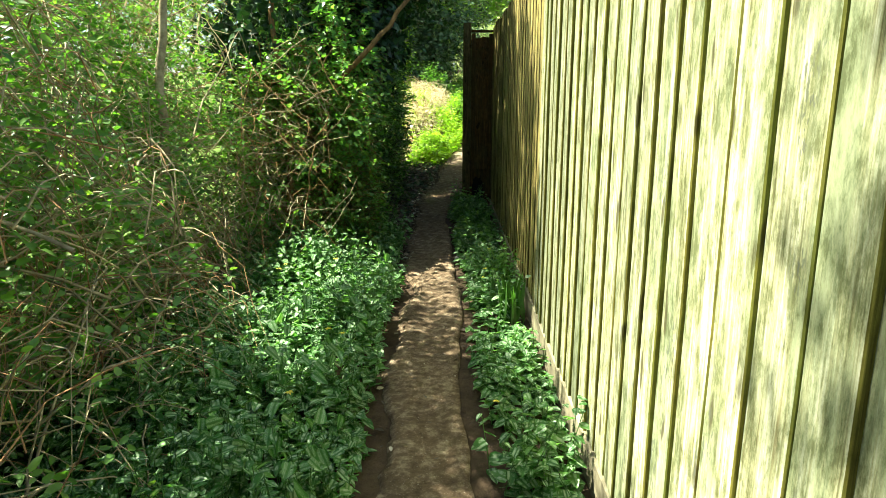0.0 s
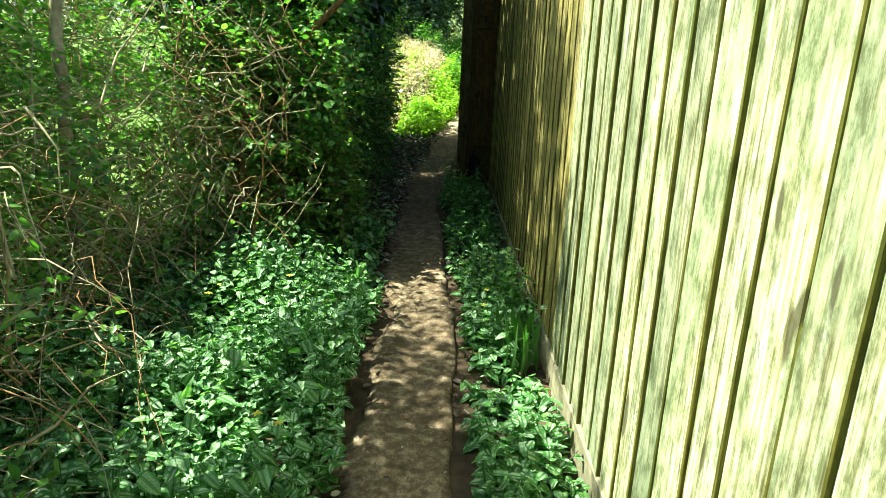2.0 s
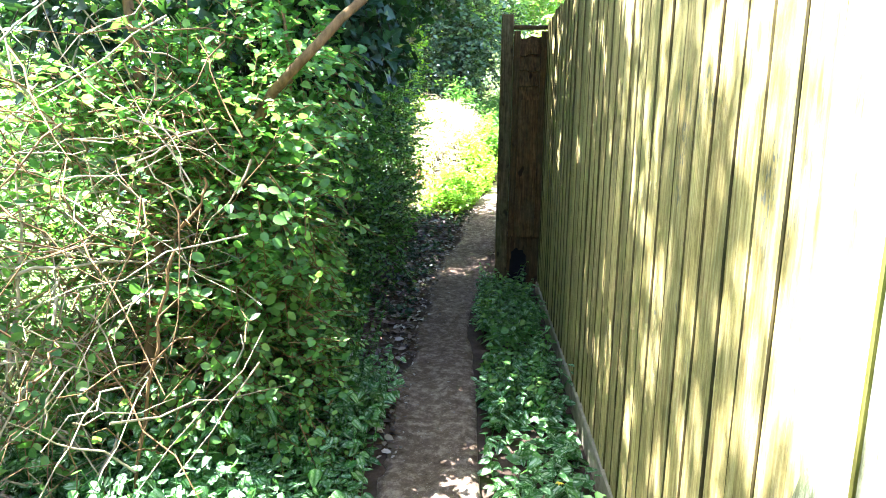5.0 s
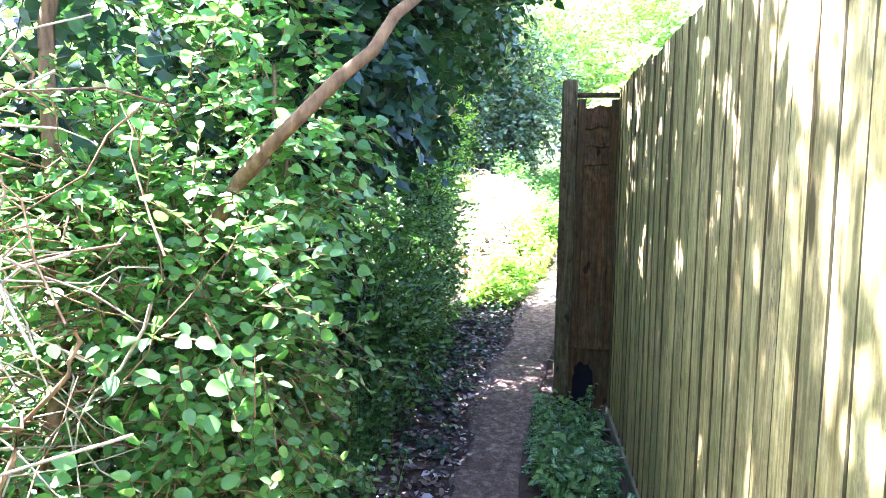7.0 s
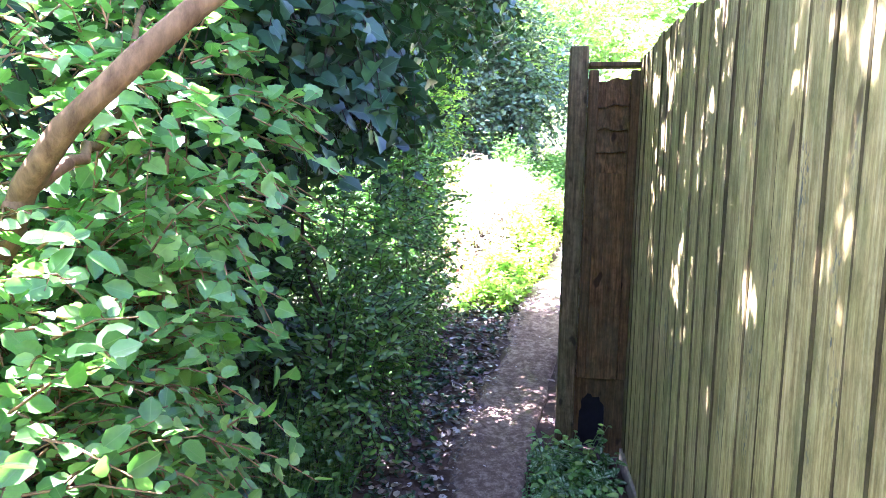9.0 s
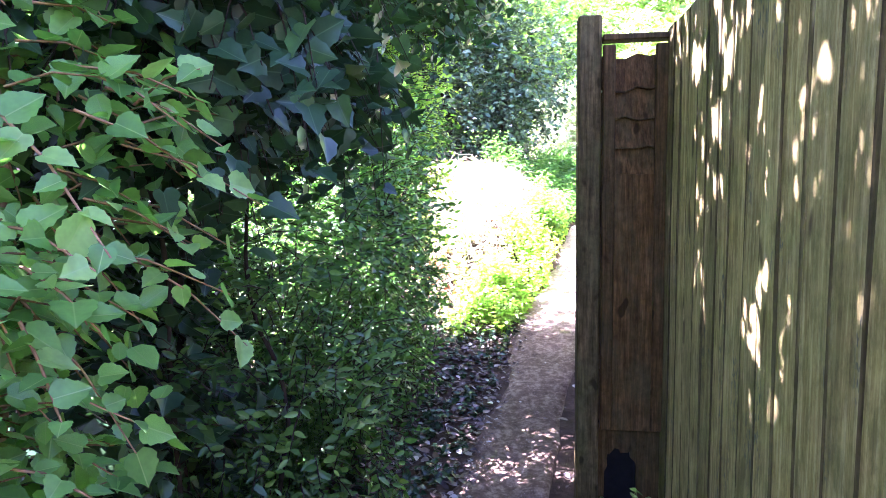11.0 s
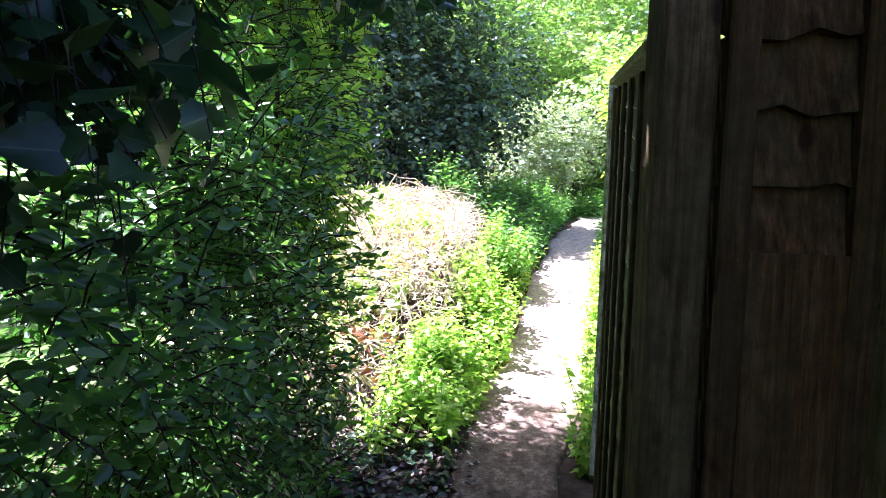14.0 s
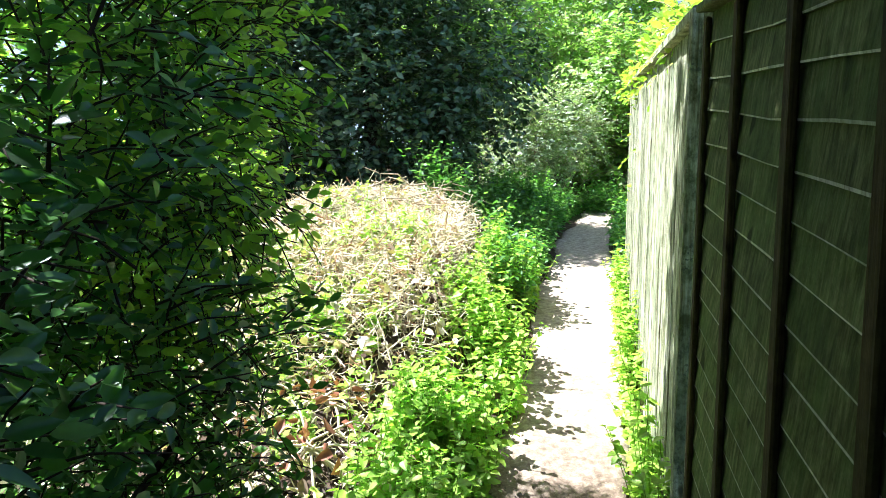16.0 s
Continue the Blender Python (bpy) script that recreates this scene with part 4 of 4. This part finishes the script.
for k, (x, y, h, r) in enumerate([(1.8, 23, 7, 2.4), (4.8, 22, 7.5, 2.6), (-2.5, 25, 8, 2.8), (7.5, 17, 7, 2.5), (-6, 20, 7, 2.6), (3.2, 19.5, 3.2, 1.2), (1.0, 28, 9, 3), (-7, 13, 6, 2.4), (-0.5, 20.5, 5.5, 1.7), (3.6, 26, 10, 3.4), (6.5, 25, 10, 3.2), (5.2, 16.5, 5, 1.8)]):
    far_tree(x, y, h, r, 60 + k)
shrub("golden_hedge", "yellow-green hedge leaning over the sunlit fence", "hedge", (1.7, 11.0, 0.7),
      [(1.45, 10.6, 2.3, 0.35, 0.6, 0.6), (1.75, 12.0, 2.5, 0.4, 0.8, 0.7), (1.25, 8.3, 2.25, 0.4, 0.5, 0.45)], 700, 0.18, 7, 0.05, OVAL, L_YELLOW, M_TWIG, [([(1.6, 11, 0.7), (1.6, 11, 2.4)], 0.03, 0.015)], seed=36, keep=lambda p: p[:, 0] > np.interp(p[:, 1], [7.2, 9.4, 12.3], [0.4, 0.75, 1.3]))


# added tree over the thicket, its crown unseen and shaped to shade path and fence;
# trees behind the start
shrub("hedge_tree", "thin hedge tree with sparse young leaves above the brambles", "tree", (-2.5, 2.4, 0.1),
      [(-2.2, 1.6, 4.0, 0.3, 2.0, 0.4), (-2.2, 4.8, 5.5, 0.5, 0.8, 0.42), (-2.2, 0.7, 6.0, 0.4, 0.6, 0.22), (-2.2, 2.2, 3.95, 0.3, 2.2, 0.35)], 3500, 0.26, 6, 0.062, OVAL, L_THICKET, M_TWIG,
      [([(-2.5, 2.4, 0.1), (-2.4, 2.5, 1.5), (-2.6, 2.6, 3.2), (-2.4, 3.2, 5.4)], 0.05, 0.02), ([(-2.45, 2.5, 1.3), (-2.2, 3.4, 3.0), (-2.3, 4.6, 4.2)], 0.02, 0.008), ([(-2.45, 2.5, 1.3), (-2.3, 2.0, 2.9), (-2.3, 1.4, 4.0)], 0.02, 0.008),
       ([(-1.7, 3.9, 0.2), (-1.75, 4.0, 1.5), (-1.6, 4.1, 2.6)], 0.035, 0.02)], seed=37)
shrub("hedge_tree", "green hedge tree beside the path behind the start", "tree", (-1.8, -2.2, 0.0),
      [(-1.8, -2.0, 1.2, 0.9, 1.2, 1.1), (-2.0, -1.8, 2.6, 1.0, 1.2, 0.8)], 1100, 0.25, 6, 0.06, OVAL, L_UNDER, M_TWIG, [([(-1.8, -2.2, 0.0), (-1.8, -2.1, 2.4)], 0.05, 0.02)], seed=38)


# dead leaves on the path's edge
def litter(seed):
    rng = np.random.default_rng(seed)
    s = np.concatenate([scatter(rng, 4200, -0.85, -0.12, 4.8, 9.7), scatter(rng, 300, -0.5, 0.3, 1.0, 9.4), scatter(rng, 500, -1.1, -0.5, 8.6, 10.2)])
    c = np.abs(s[:, 0] - np.interp(s[:, 1], PY, PX))
    s[:, 2] += np.where(c < np.interp(s[:, 1], PY, PW), 0.026, 0.012) + rng.uniform(0, 0.01, len(s))
    ang = rng.uniform(0, 6.28, len(s))
    along = np.stack([np.cos(ang), np.sin(ang), rng.normal(0, 0.2, len(s))], -1)
    normal = np.array([0, 0, 1.0]) + rng.normal(0, 0.35, (len(s), 3))
    size = rng.uniform(0.02, 0.06, len(s)) * np.where(c < np.interp(s[:, 1], PY, PW), 0.5, 1.0)
    tagged(piece("leaf_litter", leaves_mesh("leaf_litter", s, along, normal, size, OVAL, 0.25, 0.12), M_LITTER), "dead brown leaves scattered on bare soil", "leaf litter", kind="stuff")


litter(13)


def dry_clump(x, y, z, seed):
    """A broken branch end with curled red-brown leaves."""
    rng = np.random.default_rng(seed)
    root = thing("dry_branch", x, y, float(ground(x, y)), "broken dead branch with curled red-brown leaves", "branch")
    dz = z - root.location.z
    for k in range(7):
        a = rng.uniform(0, 6.28)
        e = np.array([math.cos(a) * 0.3, math.sin(a) * 0.3, rng.uniform(-0.05, 0.2)])
        line = curve_line([(-e[0] * 0.7, -e[1] * 0.7, 0.0), (0.02, 0.0, dz * 0.7), (e[0] * 0.8, e[1] * 0.8, dz * 0.5 + e[2])], 8, 0.01, rng)
        piece("stick", tubes_mesh("stick", line[None], 0.007, 0.004, 5), M_STRAW, root)
    for k in range(24):
        p = np.array([[rng.normal(0, 0.11), rng.normal(0, 0.09), dz * rng.uniform(0.6, 1.05)]])
        d = unit(rng.normal(0, 1, (1, 3)))
        piece("dry_leaf", leaves_mesh("dry_leaf", p, d, rng.normal(0, 1, (1, 3)), [rng.uniform(0.035, 0.075)], OVAL, 0.7, 0.5), M_DRY, root)


dry_clump(-0.63, 9.55, 0.9, 3)
dry_clump(-0.66, 9.95, 0.92, 4)


def iris_clump(x, y):
    rng = np.random.default_rng(14)
    root = thing("iris_clump", x, y, float(ground(x, y)), "clump of upright sword-shaped green leaves by the fence", "iris")
    for k in range(18):
        a = rng.uniform(0, 6.28)
        p = np.array([[rng.normal(0, 0.035), rng.normal(0, 0.06), -0.01]])
        d = np.array([[math.cos(a) * 0.22, math.sin(a) * 0.22, 1.0]])
        piece("blade", leaves_mesh("blade", p, d, np.array([[math.cos(a + 1), math.sin(a + 1), 0.1]]), [rng.uniform(0.19, 0.32)], LANCE, 0.2, 0.08), L_UNDER, root)


iris_clump(0.38, 3.5)
rng = np.random.default_rng(15)
s = np.stack([rng.normal(0.43, 0.03, 22), rng.normal(4.05, 0.09, 22), np.full(22, 0.1)], -1)
cover("verge_shrub", "fresh green leafy sapling against the fence", "sapling", s, 0.05, OVAL, L_FRESH, 0.38, 10, 7, "")


# sticks standing out of the heap, and a bright bush behind it
rng = np.random.default_rng(16)
root = thing("brushwood", -0.5, 12.4, float(ground(-0.5, 12.4)), "bundle of dead grey-brown sticks on top of the heap", "brushwood", kind="stuff")
n = 44
a = rng.uniform(0, 6.28, n)
p0 = np.stack([rng.normal(-0.42, 0.28, n), rng.normal(12.4, 0.25, n), np.zeros(n)], -1)
p0[:, 2] = ground(p0[:, 0], p0[:, 1]) + rng.uniform(0.0, 0.25, n)
d = np.stack([np.cos(a), np.sin(a) * 0.6, rng.uniform(-0.1, 0.5, n)], -1) * rng.uniform(0.15, 0.45, n)[:, None]
lines = p0[:, None] + d[:, None] * np.linspace(-0.3, 1, 5)[None, :, None] + rng.normal(0, 0.022, (n, 5, 3))
piece("stick", tubes_mesh("stick", lines - np.array(root.location), rng.uniform(0.004, 0.009, n), 0.003, 4), M_TWIG, root, kind="stuff")
shrub("bush", "bright green sunlit bush behind the straw heap", "shrub", (-2.5, 13.2, 1.2),
      [(-2.5, 13.2, 1.9, 0.8, 0.5, 0.6), (-3.4, 12.4, 1.6, 0.7, 0.6, 0.7)], 900, 0.2, 7, 0.05, OVAL, L_SUNLIT, M_TWIG, seed=39)

# shoots among the straw
rng = np.random.default_rng(17)
s = np.stack([rng.normal(-0.75, 0.55, 520), rng.normal(10.9, 0.8, 520), np.zeros(520)], -1)
s[:, 2] = ground(s[:, 0], s[:, 1]) + 0.03
s = s[s[:, 0] < -0.2]
cover("nettle_shoots", "scattered green shoots coming through dead straw", "weeds", s, 0.055, NETTLE, L_SUNLIT, 0.16, 7, 18)

# bare pale twigs standing out of the hedge face
rng = np.random.default_rng(19)
hedge = bpy.data.objects["hedge_shrub"]
n = 160
p0, d = in_blobs(rng, [(-1.05, 4.35, 1.0, 0.4, 0.6, 0.6), (-1.0, 4.5, 1.3, 0.35, 0.4, 0.5)], n, 0.3)
way = unit(rng.normal(0, 1, (n, 3)) * np.array([0.6, 1.0, 0.6]))
t = np.linspace(-0.5, 0.5, 6)
lines = p0[:, None] + way[:, None] * (rng.uniform(0.25, 0.7, n)[:, None] * t[None])[..., None] + rng.normal(0, 0.012, (n, 6, 3))
lines = lines[lines[..., 0].max(1) < -0.55]
half = len(lines) // 2
for some, bark, says in ((lines[:half], M_TWIG, "bare pale brown twigs"), (lines[half:], M_BARK, "bare dark brown twigs")):
    piece("twig", tubes_mesh("twig", some - np.array(hedge.location), rng.uniform(0.0018, 0.004, len(some)), 0.0012, 5), bark, hedge, says, kind="stuff")

# green growth closing the far end of the path
rng = np.random.default_rng(20)
s = np.concatenate([scatter(rng, 700, -0.4, 1.0, 16.6, 21.0), scatter(rng, 350, 0.3, 1.2, 12.6, 17.0)])
cover("nettle_bed", "tall green weeds closing in on the far path", "nettles", s, 0.08, NETTLE, L_SHRUB, 0.36, 8, 22)

# leaves climbing the foot of the sunlit fence, and golden leaves over its top
rng = np.random.default_rng(23)
y = rng.uniform(B[1] + 0.1, C[1], 170)
x = B[0] + (C[0] - B[0]) * (y - B[1]) / (C[1] - B[1]) - rng.uniform(0.02, 0.10, 170)
cover("ivy_edging", "pale green ivy and weeds against the sunlit fence", "ivy", np.stack([x, y, ground(x, y)], -1), 0.055, IVY, L_SUNLIT, 0.3, 9, 24)
shrub("golden_hedge", "golden leaves spilling over the fence top", "hedge", (1.45, 10.4, 0.75),
      [(1.05, 10.3, 2.5, 0.14, 0.7, 0.16), (1.27, 11.3, 2.64, 0.14, 0.7, 0.16), (0.9, 9.7, 2.44, 0.12, 0.4, 0.14)], 260, 0.12, 6, 0.05, OVAL, L_YELLOW, M_TWIG, [([(1.45, 10.4, 0.75), (1.4, 10.4, 2.5)], 0.02, 0.012)], seed=40)


# single leaves that stand out
def single_leaves(name, half, material, parent, spots, size, seed, normal_bias, label=""):
    rng = np.random.default_rng(seed)
    kinds = [leaves_mesh(name, np.zeros((1, 3)), np.array([[1.0, 0, 0]]), np.array([[0, 0, 1.0]]), [1.0], half, rng.uniform(0.1, 0.35), rng.uniform(0.1, 0.35)) for _ in range(5)]
    base = np.array(parent.location)
    for p in spots:
        along = Vector(rng.normal(0, 1, 3)) * 0.7 + Vector((0.5, -0.2, -0.55))
        nor = Vector(normal_bias) + Vector(rng.normal(0, 0.45, 3))
        side = nor.cross(along).normalized()
        a = along.normalized()
        m = Matrix((a, side, a.cross(side))).transposed().to_4x4()
        ob = piece(name, kinds[int(rng.integers(5))], material, parent, label)
        ob.matrix_basis = Matrix.Translation(Vector(p - base)) @ m @ Matrix.Scale(size * rng.uniform(0.7, 1.25), 4)


rng = np.random.default_rng(25)
sp, _ = in_blobs(rng, [(-0.62, 5.95, 1.75, 0.22, 0.35, 0.35), (-0.6, 6.5, 2.0, 0.2, 0.5, 0.35)], 70, 0.3)
single_leaves("ivy_leaf", IVY_FINE, L_IVY, bpy.data.objects["ivy_tree"], sp[off_path(sp) & (sp[:, 1] < 6.6) & (sp[:, 2] > 1.6)], 0.064, 26, (0.7, -0.5, 0.6))
sp, _ = in_blobs(rng, [(-0.72, 4.9, 1.15, 0.2, 0.6, 0.45), (-0.7, 5.45, 1.6, 0.2, 0.3, 0.3), (-0.83, 4.7, 1.2, 0.16, 0.3, 0.22)], 110, 0.3)
single_leaves("leaf", ROUND, L_SHRUB, bpy.data.objects["hedge_shrub"], sp[off_path(sp)], 0.046, 27, (0.3, -0.3, 1.0))
sp, _ = in_blobs(rng, [(-0.78, 5.75, 1.75, 0.2, 0.28, 0.3), (-0.72, 5.6, 1.25, 0.18, 0.25, 0.22), (-0.95, 5.9, 2.1, 0.2, 0.3, 0.2)], 150, 0.2)
single_leaves("lobed_leaf", LOBED, L_FRESH, bpy.data.objects["lobed_shrub"], sp[off_path(sp)], 0.05, 33, (0.3, -0.5, 0.9), "fresh light-green lobed leaf")
carpet = bpy.data.objects["yellow_archangel"]
s = scatter(rng, 150, -0.75, -0.26, 1.2, 4.8)
s[:, 2] += rng.uniform(0.22, 0.34, len(s))
single_leaves("leaf", NETTLE, L_NETTLE, carpet, s, 0.056, 28, (0.1, -0.2, 1.0))


def flower(p, parent, seed):
    """A small whorl of hooded yellow petals."""
    rng = np.random.default_rng(seed)
    n = 7
    a = np.arange(n) * 6.28 / n
    pos = np.tile(np.array(p) - np.array(parent.location), (n, 1))
    along = np.stack([np.cos(a), np.sin(a), rng.uniform(0.2, 0.7, n)], -1)
    piece("flower", leaves_mesh("flower", pos, along, np.tile([0, 0, 1.0], (n, 1)), rng.uniform(0.011, 0.017, n), OVAL, 0.3, 0.5), M_FLOWER, parent, "small yellow flower")


for k, p in enumerate(scatter(rng, 6, -0.9, -0.3, 1.5, 4.6)):
    flower((p[0], p[1], p[2] + 0.3), carpet, 90 + k)
verge = bpy.data.objects["verge_plants"]
for k, p in enumerate(scatter(rng, 4, 0.26, 0.45, 1.4, 4.5)):
    flower((p[0], p[1], p[2] + 0.22), verge, 110 + k)


# dark ivy creeping over the leaf litter
rng = np.random.default_rng(29)
s = scatter(rng, 420, -0.85, -0.24, 6.4, 9.3)
cover("ivy_carpet", "dark ivy creeping over dead leaves beside the path", "ivy", s, 0.045, IVY, L_IVY, 0.05, 4, 30)
# weeds and moss at the foot of the corner post
s = scatter(rng, 90, 0.24, 0.52, 5.0, 7.15)
s = s[s[:, 0] < 0.46]
cover("verge_plants", "dark green weeds at the corner post foot", "weeds", s, 0.055, NETTLE, L_SHRUB, 0.25, 8, 32)
s = scatter(rng, 110, 0.17, 0.36, 6.3, 7.2)
s = s[s[:, 0] < 0.25]
cover("moss_tuft", "low green moss and seedlings at the corner post foot", "moss", s, 0.028, OVAL, L_NETTLE, 0.045, 6, 34)


# the older hedge between the thicket and the field
shrub("field_hedge", "tall dense dark hedge closing off the field behind the brambles", "hedge", (-3.6, 2.5, 0.1),
      [(-3.6, -0.5, 1.6, 0.6, 1.6, 1.9), (-3.5, 2.0, 1.7, 0.6, 1.6, 2.0), (-3.4, 4.2, 1.8, 0.6, 1.3, 2.1), (-3.0, 5.8, 1.7, 0.6, 0.9, 2.0), (-3.6, 1.0, 3.3, 0.5, 1.8, 0.7), (-3.4, 3.6, 3.5, 0.5, 1.6, 0.7)], 5600, 0.24, 7, 0.06, PRIVET, L_UNDER, M_DARKSTEM,
      [([(-3.6, 0.0, 0.0), (-3.55, 0.1, 1.6), (-3.6, 0.2, 3.2)], 0.05, 0.02), ([(-3.5, 2.4, 0.0), (-3.45, 2.5, 1.6), (-3.5, 2.6, 3.4)], 0.06, 0.02), ([(-3.4, 4.6, 0.0), (-3.3, 4.6, 1.6), (-3.35, 4.5, 3.4)], 0.05, 0.02)], seed=44)


def paper_scrap(x, y, z):
    """A crumpled scrap of white paper caught in the dead stalks."""
    rng = np.random.default_rng(45)
    bm = bmesh.new()
    bmesh.ops.create_icosphere(bm, subdivisions=2, radius=0.034)
    for v in bm.verts:
        v.co *= 1 + rng.normal(0, 0.14)
        v.co.z *= 0.7
    tagged(part("paper_scrap", bm, M_PAPER), "crumpled white paper scrap lying on the straw heap", "litter").location = (x, y, z)


paper_scrap(-0.51, 10.24, 1.07)
